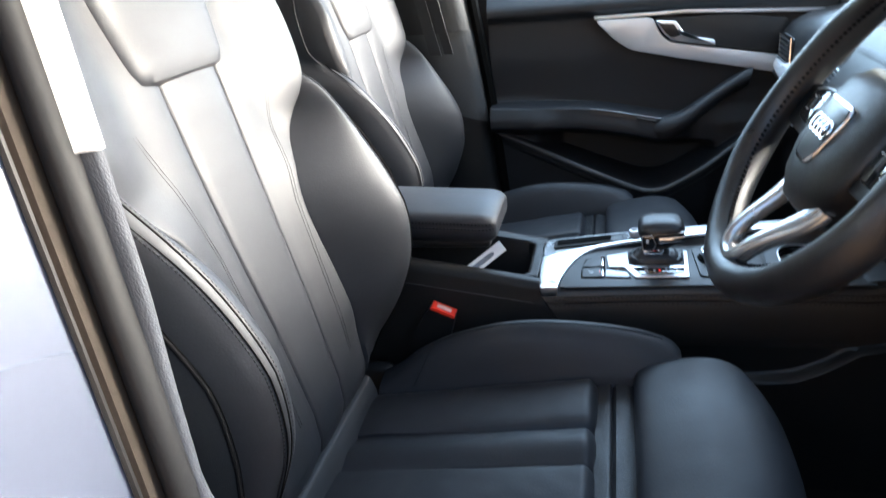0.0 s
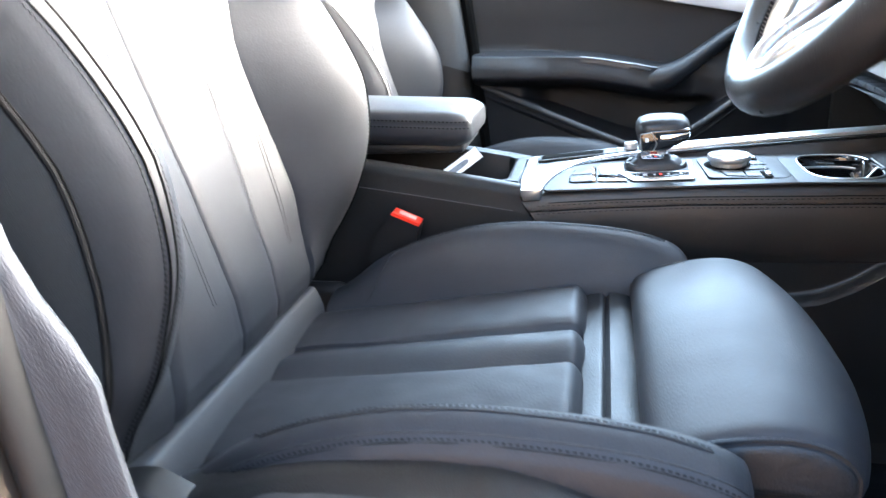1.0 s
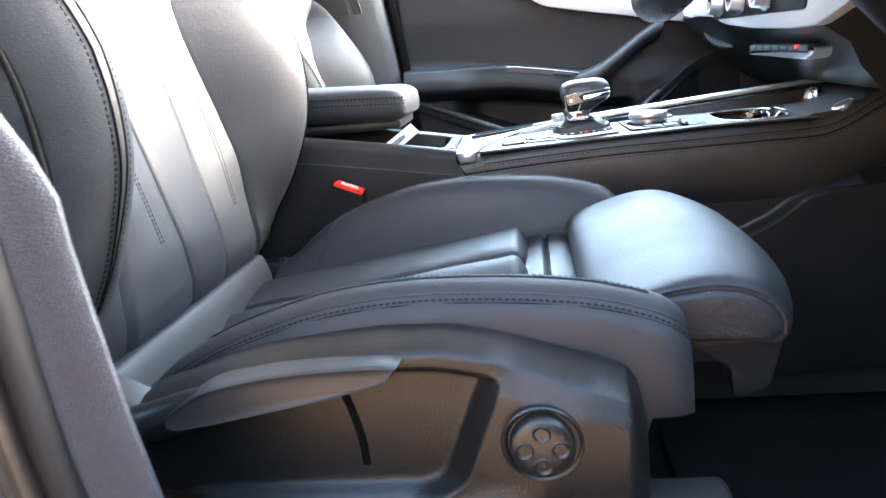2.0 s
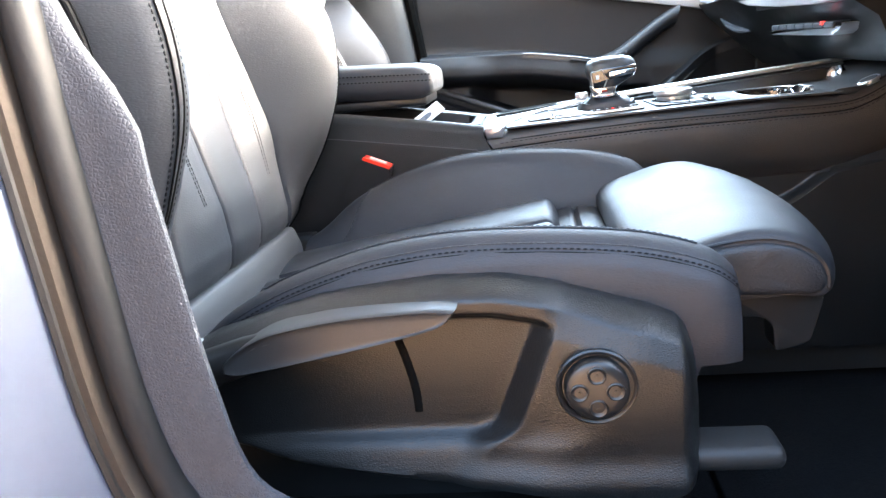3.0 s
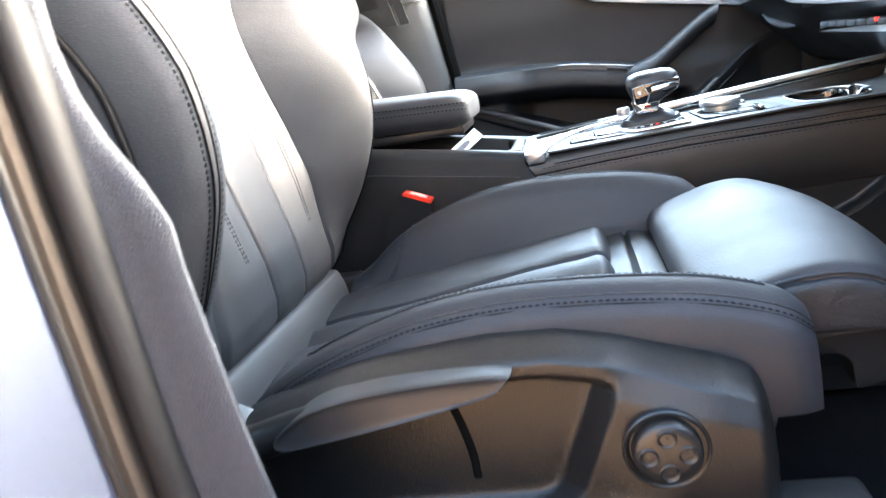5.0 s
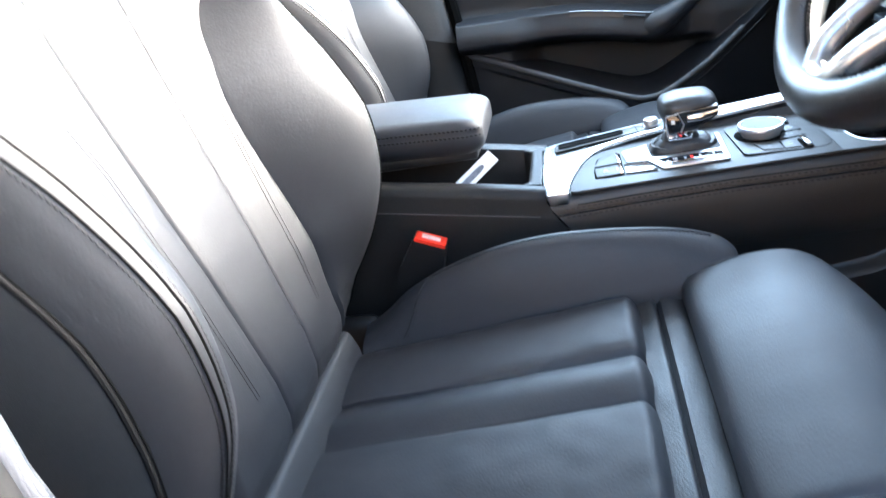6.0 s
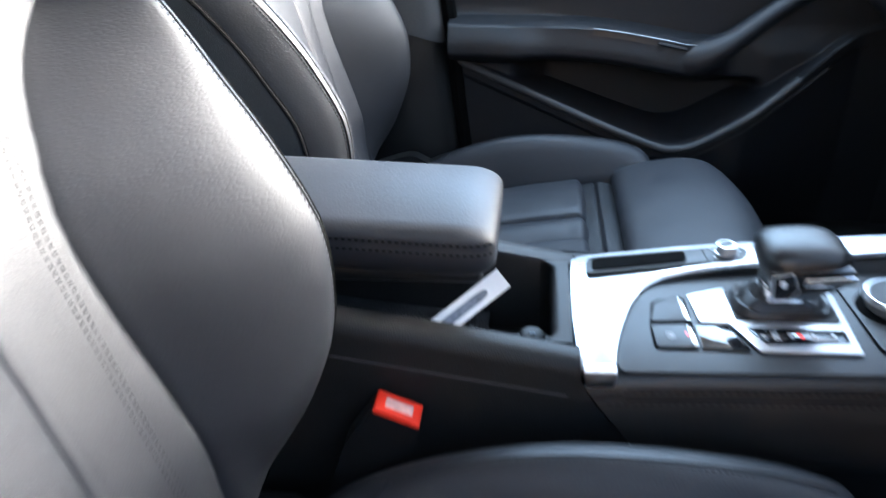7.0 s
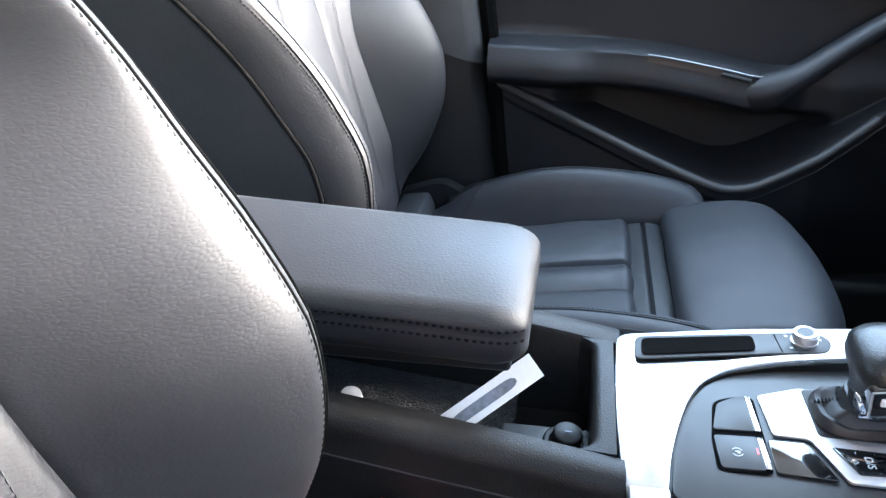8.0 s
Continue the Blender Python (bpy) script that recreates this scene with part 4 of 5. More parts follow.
    pad_.transform(pose(-0.0273 + dx, CY + dy + s * 0.2325, 0.6855 + dz, 0, 23.5, 0))
    part("button_pad", pad_, PINK, red, "pale worn print on the button")
    part("buckle_stalk", tube([w(-0.055, 0.232, 0.615), w(-0.075, 0.235, 0.57), w(-0.08, 0.236, 0.48)], 0.012, 8), MATTE, st)
    part("recliner_cover", rbox(-0.178 + dx, -0.105 + dx, CY + dy + s * 0.198, CY + dy + s * 0.222, 0.545 + dz, 0.606 + dz, 0.012), RUBBER, st, "black plastic hinge cover")
    part("recliner_cover", prism([(x + dx, z + dz) for x, z in rounded([(-0.175, 0.56), (-0.165, 0.628), (-0.118, 0.643), (-0.094, 0.647), (-0.060, 0.628), (-0.066, 0.610), (-0.090, 0.595), (-0.09, 0.56)], 0.010)], CY + dy - s * 0.209, CY + dy - s * 0.2365, "y", 0.005, 3), PLASTIC, st, "smooth dark grey hinge cover")
    return st


seat("sports_seat", "black leather driver's sports seat with side lever and lumbar switch", 1, (0, 0, 0), True)
seat("sports_seat", "black leather passenger sports seat, set lower and further back", -1, PASS, False, 0.027, -0.032)

# ---- centre console ----
NEAR, FAR = 0.953, 1.128


def deck(x):
    """Height of the console's deck."""
    return lerp([(0.0, 0.706), (0.10, 0.707), (0.20, 0.7125), (0.30, 0.7160), (0.45, 0.7165), (0.60, 0.714)], x)


def edge_rise(x):
    """How far the console's near edge sweeps up where it meets the dashboard."""
    return 0.30 * (x - 0.545 + math.sqrt((x - 0.545) ** 2 + 0.0003)) if x > 0.45 else 0.0


def strip_z(x):
    """Height of the silver strip along the far edge."""
    return lerp([(0.0, 0.709), (0.10, 0.7095), (0.20, 0.7165), (0.25, 0.7200), (0.30, 0.7240), (0.37, 0.7290), (0.44, 0.7335), (0.50, 0.7375), (0.54, 0.7400), (0.60, 0.7425)], x)


def rim(x):
    """Height of the storage bin's rim."""
    return lerp([(-0.35, 0.780), (-0.08, 0.7450), (0.05, 0.7235), (0.11, 0.712)], x)


def slant(x, z):
    """The joint between bin and tunnel runs forward as it goes down."""
    return x + min(0.075, 0.75 * max(0.0, 0.694 - z)) * smooth(x, -0.10, 0.10) * (1 - smooth(x, 0.12, 0.45))


def lift(bm, height, dz=0.0):
    for v in bm.verts:
        v.co.z += height(v.co.x) + dz
    return bm


console = root("centre_console", (0.10, MID, 0.345), "black centre console with open bin, gear selector and aluminium trim", "centre console")
# rear part: two side walls with soft rims, front wall, floor
for y0, y1, nm in ((NEAR, 0.981, -1), (1.099, FAR, 1)):
    rows = []
    mid = (y0 + y1) / 2
    for x in np.linspace(-0.34, 0.106, 30):
        z = rim(x)
        o, i = (y0, y1) if nm < 0 else (y1, y0)
        k = 1 if nm < 0 else -1
        rows.append([(x, o - k * 0.004, 0.36), (x, o - k * 0.003, z - 0.09), (x, o - k * 0.001, z - 0.035), (x, o, z - 0.030), (x, o + k * 0.0008, z - 0.028), (x, o + k * 0.001, z - 0.012), (x, o + k * 0.004, z - 0.004), (x, o + k * 0.009, z), (x, mid + k * 0.006, z), (x, i - k * 0.002, z - 0.0015), (x, i, z - 0.005), (x, i, 0.62), (x, i - k * 0.002, 0.36)])
        rows[-1] = [(slant(x, z_), y_, z_) for x, y_, z_ in rows[-1]]
    part("side_wall", sheet(rows, True, True), PAD, console, "soft black side wall of the storage bin")
def bin_end(y):
    """x of the bin's inner front face, which runs round into the side walls."""
    d = 0.016 - min(0.016, y - 0.9795, 1.1005 - y)
    return 0.0855 - 0.016 + math.sqrt(max(0.0, 0.016 ** 2 - d * d))


ends = np.r_[np.linspace(0.9797, 0.9965, 12), np.linspace(1.005, 1.075, 6), np.linspace(1.0835, 1.1003, 12)]
part("bin_front", sheet([[(bin_end(y), y, 0.62), (bin_end(y), y, rim(bin_end(y)) - 0.008), (bin_end(y) + 0.001, y, rim(0.0865) - 0.0035), (bin_end(y) + 0.0035, y, rim(0.089) - 0.0006), (bin_end(y) + 0.007, y, rim(0.0925) + 0.0004), (0.1010, y, rim(0.101) + 0.0004), (0.1035, y, 0.62)] for y in ends], True, True), PAD, console)
part("parting_line", tube([(slant(x, rim(x) - 0.031), NEAR - 0.0006, rim(x) - 0.031) for x in np.linspace(-0.30, 0.09, 24)], 0.0006, 5), SIDE, console)
part("bin_floor", rbox(-0.32, 0.095, 0.975, 1.105, 0.600, 0.640, 0.004), MATTE, console)
part("bin_mat", sheet([[(x, y, 0.660 + 0.12 * max(0, -x - 0.0)) for y in (0.983, 1.04, 1.097)] for x in (-0.30, -0.15, 0.0, 0.03)]), MESH_MAT, console, "perforated black rubber mat")
part("socket_tray", rbox(0.022, 0.0865, 0.983, 1.036, 0.640, 0.681, 0.003), MATTE, console, "grey socket shelf in the bin")
sock = part("power_socket", disc((0.069, 1.018, 0.679), (0.1, -0.1, 1), [(0.0165, 0), (0.0165, 0.0035), (0.0150, 0.0055), (0.0125, 0.0050), (0.0112, 0.0020), (0.0102, 0.0060), (0.0106, 0.0125), (0.0100, 0.0150), (0.0088, 0.0158), (0.0, 0.0158)], 28), RUBBER, console, "round black power socket cap")
part("symbol", rbox(0.0680, 0.0730, 1.0145, 1.0155, 0.6955, 0.6966, 0), GREYPRINT, sock)

# front part: leather sided tunnel
CUP = (0.4695, 1.023, 0.0405, 0.0575)                 # the cup holder's middle and half sizes


def cup_line(k=1.0, a0=0.0, a1=2 * math.pi, n=44):
    """Points on the cup holder's rounded outline, k times its size."""
    return [(CUP[0] + k * CUP[2] * math.copysign(abs(math.cos(a)) ** 0.62, math.cos(a)), CUP[1] + k * CUP[3] * math.copysign(abs(math.sin(a)) ** 0.62, math.sin(a))) for a in np.linspace(a0, a1, n)]


def cup_dip(x, y):
    """How far the tunnel's top drops below the cup holder."""
    return 0.060 * (1 - smooth(abs((x - CUP[0]) / CUP[2]) ** 3 + abs((y - CUP[1]) / CUP[3]) ** 3, 1.15, 1.45))


rows = []
for x in np.r_[np.linspace(0.108, 0.41, 30), np.linspace(0.416, 0.524, 28), np.linspace(0.54, 0.72, 8)]:
    d = deck(x)
    f = strip_z(x) - 0.004
    n = NEAR - 0.004 + 0.0 * x
    ring = [(n + 0.006, 0.36), (n + 0.010, d - 0.098), (n + 0.002, d - 0.088), (n - 0.002, d - 0.072), (n - 0.002, d - 0.040), (n, d - 0.026), (n + 0.0005, d - 0.0245), (n + 0.0030, d - 0.0235), (n + 0.0010, d - 0.0225), (n + 0.002, d - 0.013), (n + 0.007, d - 0.006), (n + 0.014, d - 0.003),
            *[(y, d - 0.003 - cup_dip(x, y)) for y in np.linspace(0.9635, 1.0875, 26)], (1.090, d - 0.002), (1.0965, f - 0.012), (1.102, f - 0.003), (FAR - 0.006, f - 0.003), (FAR - 0.001, f - 0.010), (FAR + 0.001, f - 0.030), (FAR + 0.001, d - 0.10), (FAR, 0.36)]
    ring = [(y, z + edge_rise(x)) if 0 < i < 11 else (y, z) for i, (y, z) in enumerate(ring)]
    rows.append([(slant(x + 0.0015, z), y, z) for y, z in ring])
side = part("tunnel", sheet(rows, True, True), TUNNEL, console, "black leather-grained console tunnel")
for dz in (0.0175, 0.0268):
    part("stitching", stitches([(x, NEAR - 0.0048 + (0.0022 if dz < 0.02 else 0.0006), deck(x) - dz + edge_rise(x)) for x in np.linspace(0.125, 0.62, 60)], (0, -1, 0.2), 0.006, 0.0045), THREAD, side)
    part("stitching", stitches([(x, FAR + 0.0005, strip_z(x) - dz) for x in np.linspace(0.125, 0.60, 60)], (0, 1, 0.2), 0.006, 0.0045), THREAD, side)
for dz in (0.0145, 0.0238):
    part("seam", tube([(x, NEAR - 0.0042 + (0.0022 if dz < 0.02 else 0.0012), deck(x) - dz + edge_rise(x)) for x in np.linspace(0.14, 0.63, 60)], 0.0008, 6), THREAD, side)
part("panel_joint", tube([(x, NEAR - 0.001 + 0.004 * smooth(x, 0.15, 0.3), deck(x) - 0.0905 + 0.3 * edge_rise(x)) for x in np.linspace(0.19, 0.72, 40)], 0.0022, 6), VOID, side)
crease = [(0.20, 0.575), (0.40, 0.578), (0.444, 0.585), (0.478, 0.601), (0.518, 0.630), (0.575, 0.641), (0.75, 0.645)]
part("kick_panel", sheet([[(x, NEAR + 0.004 - 0.018 * (1 - smooth(z, lerp(crease, x) - 0.008, lerp(crease, x) + 0.003)) * smooth(x, 0.30, 0.44), z) for z in np.r_[np.linspace(0.40, lerp(crease, x) - 0.012, 8), np.linspace(lerp(crease, x) - 0.010, lerp(crease, x) + 0.006, 8), np.linspace(max(lerp(crease, x) + 0.008, deck(x) - 0.097), deck(x) - 0.0935, 3)]] for x in np.linspace(0.10, 0.75, 60)]), GRAINED, console, "black lower side panel")

# silver trim round the selector
silver = rounded([(0.107, 0.950), (0.1035, 0.975), (0.1015, 1.02), (0.1015, 1.07), (0.1035, 1.112), (0.20, 1.123), (0.30, 1.1265), (0.45, 1.128), (0.60, 1.128), (0.60, 1.104), (0.45, 1.102), (0.34, 1.096), (0.26, 1.0885), (0.21, 1.0815), (0.18, 1.0735), (0.162, 1.062), (0.151, 1.043), (0.1415, 1.014), (0.1345, 0.985), (0.1305, 0.951)], 0.012)
bm = prism(silver, 0.0, 0.0045, bevel=0.0012)
for v in bm.verts:
    k = smooth(v.co.y, 1.058, 1.088)
    v.co.z += deck(v.co.x) * (1 - k) + (strip_z(v.co.x)) * k - 0.001 - 0.0012 * (1 - k) - 0.005 * (1 - smooth(v.co.y, 0.948, 0.972)) ** 2
trim = part("silver_trim", bm, ALU, console, "brushed aluminium trim curving round the selector")
part("silver_lip", prism(rounded([(0.107, 0.712), (0.110, 0.698), (0.130, 0.6985), (0.132, 0.7125)], 0.002), 0.957, 0.9475, "y", 0.001), ALU, trim)
# narrow tray: a rim, a black plate for the well's shade, and the volume knob on its plate
tray_out = rounded([(0.116, 1.080), (0.118, 1.108), (0.205, 1.1155), (0.250, 1.1185), (0.258, 1.106), (0.252, 1.0935), (0.21, 1.0905)], 0.006)
part("tray_surround", lift(prism(tray_out, 0.0, 0.0014, bevel=0.0005), strip_z, 0.0030), DECK, console, "satin black surround of the narrow tray")
part("tray_well_shade", lift(prism(rounded([(0.121, 1.0840), (0.122, 1.1040), (0.203, 1.1110), (0.203, 1.0930)], 0.005), 0.0, 0.0006, bevel=0), strip_z, 0.0050), VOID, console, "flat black plate for the shade in the narrow tray's well")
part("tray_joint", lift(prism([(0.2205, 1.0925), (0.2185, 1.1155), (0.2192, 1.1155), (0.2212, 1.0925)], 0.0, 0.0003, bevel=0), strip_z, 0.0044), VOID, console)
for mx, my in ((0.228, 1.098), (0.227, 1.1125), (0.2495, 1.1085)):
    part("knob_mark", lift(prism([(mx - 0.001, my - 0.0009), (mx + 0.001, my - 0.0009), (mx + 0.001, my + 0.0009), (mx - 0.001, my + 0.0009)], 0.0, 0.0002, bevel=0), strip_z, 0.0045), MARK, console)
VK = (0.2385, 1.1065, strip_z(0.2385) + 0.004)
k = part("volume_knob", disc(VK, (-0.08, 0, 1), [(0.0094, 0), (0.0094, 0.0018), (0.0082, 0.0022), (0.0084, 0.0078), (0.0078, 0.0090), (0.0062, 0.0092), (0.0058, 0.0084), (0.0, 0.0084)], 36), ALU_Z, console, "small ribbed silver volume knob")
part("knob_face", disc((VK[0] - 0.0007, VK[1], VK[2] + 0.0084), (-0.08, 0, 1), [(0.0057, 0), (0.0055, 0.0004), (0.0, 0.0004)], 28), DECK, k, "dark dished knob face")
for a in range(36):
    an = a * math.pi / 18
    c_, s_ = math.cos(an), math.sin(an)
    bm = rbox(-0.0004, 0.0004, -0.00022, 0.00022, 0.0024, 0.0078, 0)
    bm.transform(pose(VK[0] + 0.0085 * c_, VK[1] + 0.0085 * s_, VK[2], 0, 0, math.degrees(an)))
    part("rib", bm, ALU_Z, k)

# black deck and its switches
black = rounded([(0.1325, 0.953), (0.1365, 0.985), (0.1435, 1.014), (0.153, 1.0415), (0.1635, 1.0595), (0.181, 1.0715), (0.21, 1.0790), (0.26, 1.0845), (0.34, 1.088), (0.45, 1.090), (0.56, 1.090), (0.56, 0.954)], 0.010)
black = [p for p in black if p[0] < 0.412] + [(0.412, 1.0895), (0.412, 0.954)]
plate = part("deck_plate", lift(prism(black, 0.0, 0.0022, bevel=0.0002), deck, -0.0015), DECK, console, "satin black deck plate")
for edge_y, turn in ((0.954, -math.pi), (1.0898, math.pi)):   # the plate goes on round the cup holder
    half = [(0.412, edge_y), (0.53, edge_y), (0.53, CUP[1])] + cup_line(1.0, 0.0, turn, 32) + [(0.412, CUP[1])]
    part("cup_surround", lift(prism(half, 0.0, 0.0022, bevel=0.0), deck, -0.0015), DECK, plate, "satin black deck round the cup holder", sharp=0.3)


def on_deck(name, pts, lo, hi, mat, parent, label="", r=0.003, bevel=0.0004):
    return part(name, lift(prism(rounded(pts, r), lo, hi, bevel=bevel), deck), mat, parent, label)


on_deck("switch_gap", [(0.1619, 0.9796), (0.1615, 1.006), (0.1668, 1.0432), (0.179, 1.0487), (0.1942, 1.0502), (0.1950, 0.9786), (0.170, 0.9785)], 0, 0.0009, VOID, plate, r=0.006)
on_deck("switch", [(0.1632, 1.0145), (0.1690, 1.0400), (0.1800, 1.0470), (0.1895, 1.0485), (0.1905, 1.0145)], 0, 0.0020, DECK, plate, "black push switch")
brake = on_deck("parking_brake_switch", [(0.1628, 1.0095), (0.1900, 1.0095), (0.1905, 0.9800), (0.1640, 0.9808)], 0, 0.0020, DECK, plate, "black parking brake switch with printed symbol")
on_deck("switch_edge", [(0.1895, 1.0145), (0.1885, 1.0485), (0.1915, 1.0490), (0.1930, 1.0145)], 0, 0.0024, CHROME, plate, r=0.0004)
on_deck("switch_edge", [(0.1900, 0.9815), (0.1895, 1.0085), (0.1925, 1.0085), (0.1940, 0.9815)], 0, 0.0024, CHROME, plate, r=0.0004)
lettering("brake_symbol", "P", 0.0046, pose(0.1755, 0.9945, deck(0.1755) + 0.0021, 0, 0, -90), MARK, brake)
for a0 in (0, 1):
    part("brake_symbol", tube([(0.1755 + 0.0034 * math.cos(t), 0.9945 + 0.0034 * math.sin(t), deck(0.1755) + 0.0021) for t in np.linspace(0.5 + math.pi * a0, math.pi - 0.5 + math.pi * a0, 10)], 0.0003, 5), MARK, brake)
part("indicator", rbox(0.1872, 0.1882, 0.9935, 0.9985, deck(0.188) + 0.0018, deck(0.188) + 0.0023, 0), RED_LIGHT, brake, "small red lamp")
frame_pts = [(0.1965, 1.0505), (0.225, 1.0610), (0.3105, 1.0610), (0.3065, 0.9735), (0.236, 0.9760), (0.2215, 1.0110), (0.2000, 1.0125)]
selector = on_deck("selector_frame", frame_pts, 0, 0.0018, ALU_Z, plate, "polished silver selector frame", 0.003, 0.0006)
on_deck("gloss_tile", [(0.1960, 0.9800), (0.1960, 1.0085), (0.2190, 1.0085), (0.2310, 0.9770)], 0, 0.0012, PIANO, plate, "plain black tile", 0.002)
on_deck("selector_well", [(0.2275, 1.0140), (0.2265, 1.0600), (0.3050, 1.0600), (0.3035, 1.0090)], 0, 0.0024, MATTE, selector, r=0.004)
shift = on_deck("selector_display", [(0.2325, 1.0045), (0.2420, 1.0040), (0.3020, 1.0000), (0.3015, 0.9845), (0.2430, 0.9825)], 0, 0.0026, PIANO, selector, "gloss black selector position display", 0.0015)
DZ = deck(0.25) + 0.0027
lettering("position_mark", "D/S", 0.0068, pose(0.2510, 0.9930, DZ, 0, 0, -90), MARK, shift)
lettering("position_mark", "+", 0.0055, pose(0.2570, 1.0000, DZ, 0, 0, 0), MARK, shift)
lettering("position_mark", "-", 0.0055, pose(0.2445, 1.0005, DZ, 0, 0, 90), MARK, shift)
part("position_mark", tube([(0.2420, 0.9940, DZ), (0.2445, 0.9925, DZ), (0.2420, 0.9905, DZ), (0.2420, 0.9940, DZ)], 0.0002, 4), MARK, shift)
for x, m_ in ((0.2620, MARK), (0.2690, RED_LIGHT), (0.2780, MARK), (0.2920, MARK)):
    part("position_mark", rbox(x - 0.0014, x + 0.0014, 0.9905, 0.9950, deck(x) + 0.0025, deck(x) + 0.0030, 0), m_, shift)

# gear lever: gaiter, neck, knob
GY, GZ = 0.018, -0.005                              # the lever's place across, and its height
gear = part("gaiter", sheet([[(0.2655 + hx * math.copysign(abs(math.cos(a)) ** 0.55, math.cos(a)) + ox, 1.0365 + hy * math.copysign(abs(math.sin(a)) ** 0.55, math.sin(a)), z + 0.0012 * math.sin(5 * a + 60 * hx) * (0.018 < hx < 0.036))
                               for a in np.linspace(0, 2 * math.pi, 56, endpoint=False)]
                              for hx, hy, ox, z in ((0.0375, 0.0235, 0, 0.7165), (0.0370, 0.0230, 0, 0.7200), (0.0345, 0.0215, 0.0, 0.7230), (0.031, 0.020, 0.0, 0.7225), (0.027, 0.018, 0.0, 0.7265), (0.023, 0.016, -0.001, 0.7285), (0.0205, 0.015, -0.002, 0.7275), (0.0165, 0.0135, -0.003, 0.734))], True, True), BOOT, console, "black leather gear gaiter")
part("stitching", stitches(curve_through([(0.2295, 1.041, 0.7212), (0.236, 1.040, 0.7240), (0.243, 1.0385, 0.7272), (0.249, 1.037, 0.7305)], 20), (-0.4, -0.2, 1), 0.0022, 0.0018, 0.0022, 0.0008), THREAD, gear, "black thread stitching")
knob = part("gear_knob", sheet([[(0.272 + ox + hx * math.copysign(abs(math.cos(a)) ** e, math.cos(a)), 1.015 + GY + hy * math.copysign(abs(math.sin(a)) ** e, math.sin(a)), z + GZ + tilt * math.cos(a) * hx)
                                  for a in np.linspace(0, 2 * math.pi, 40, endpoint=False)]
                                 for hx, hy, ox, z, e, tilt in ((0.0150, 0.0140, -0.012, 0.745, 0.8, 0), (0.0180, 0.0185, -0.008, 0.751, 0.7, 0.1), (0.0255, 0.0245, -0.001, 0.757, 0.6, 0.12), (0.0305, 0.0285, 0.001, 0.764, 0.55, 0.10), (0.0315, 0.0295, 0.0, 0.770, 0.55, 0.08),
                                                                 (0.0305, 0.0285, -0.001, 0.777, 0.58, 0.06), (0.0265, 0.0250, -0.002, 0.782, 0.62, 0.05), (0.0180, 0.0170, -0.003, 0.7848, 0.7, 0.04), (0.006, 0.006, -0.003, 0.7856, 0.8, 0))], True, True), RIM, console, "rounded black leather gear knob")
part("neck", disc((0.2605, 1.0145 + GY, 0.728), (0.0, 0, 1), [(0.0145, 0), (0.0155, 0.003), (0.0145, 0.006), (0.0150, 0.012), (0.0165, 0.016)], 28), PLASTIC, knob, "black neck")
part("side_plate", prism(rounded([(0.247, 0.742), (0.2445, 0.764), (0.258, 0.767), (0.302, 0.7690), (0.300, 0.757), (0.276, 0.743)], 0.004), 1.0 + GY, 0.9845 + GY, "y", 0.002), PIANO, knob, "gloss black side plate")
part("plate_edge", tube([(0.2465, 0.9846 + GY, 0.7440), (0.2450, 0.9846 + GY, 0.7625), (0.2580, 0.9844 + GY, 0.7655), (0.2640, 0.9844 + GY, 0.7520), (0.2600, 0.9846 + GY, 0.7430)], 0.0008, 6), ALU_Z, knob)
part("knob_button", prism(rounded([(0.266, 0.7545), (0.267, 0.7620), (0.3015, 0.7650), (0.2995, 0.7580), (0.284, 0.7555)], 0.002), 0.99 + GY, 0.9815 + GY, "y", 0.0015), CHROME, knob, "chrome release button")
part("logo_plate", rbox(0.2505, 0.2545, 0.9828 + GY, 0.985 + GY, 0.7540, 0.7590, 0.0005), MARK, knob)
part("neck_plate", prism(rounded([(0.2475, 0.730), (0.2455, 0.745), (0.2790, 0.746), (0.2740, 0.730)], 0.003), 1.012 + GY, 0.9985 + GY, "y", 0.002), CHROME, knob, "polished neck plate")
# small red block painted in for a red reflection on the neck
part("red_glint", rbox(0.258, 0.266, 0.9975 + GY, 1.0005 + GY, 0.7365, 0.7395, 0.001), RED_DIM, knob, "red reflection on the neck, made as a small block")

# rotary controller panel
pan = on_deck("controller_panel", [(0.3210, 0.976), (0.3165, 1.067), (0.3230, 1.0785), (0.398, 1.0800), (0.4055, 1.067), (0.4105, 0.982), (0.4020, 0.971)], 0, 0.0009, VOID, plate, "black controller panel", 0.006)
on_deck("panel_tile", [(0.3215, 0.9765), (0.3171, 1.0668), (0.3233, 1.0780), (0.3978, 1.0795), (0.4050, 1.0668), (0.4100, 0.9822), (0.4018, 0.9715)], 0, 0.0013, DECK, pan, r=0.006)
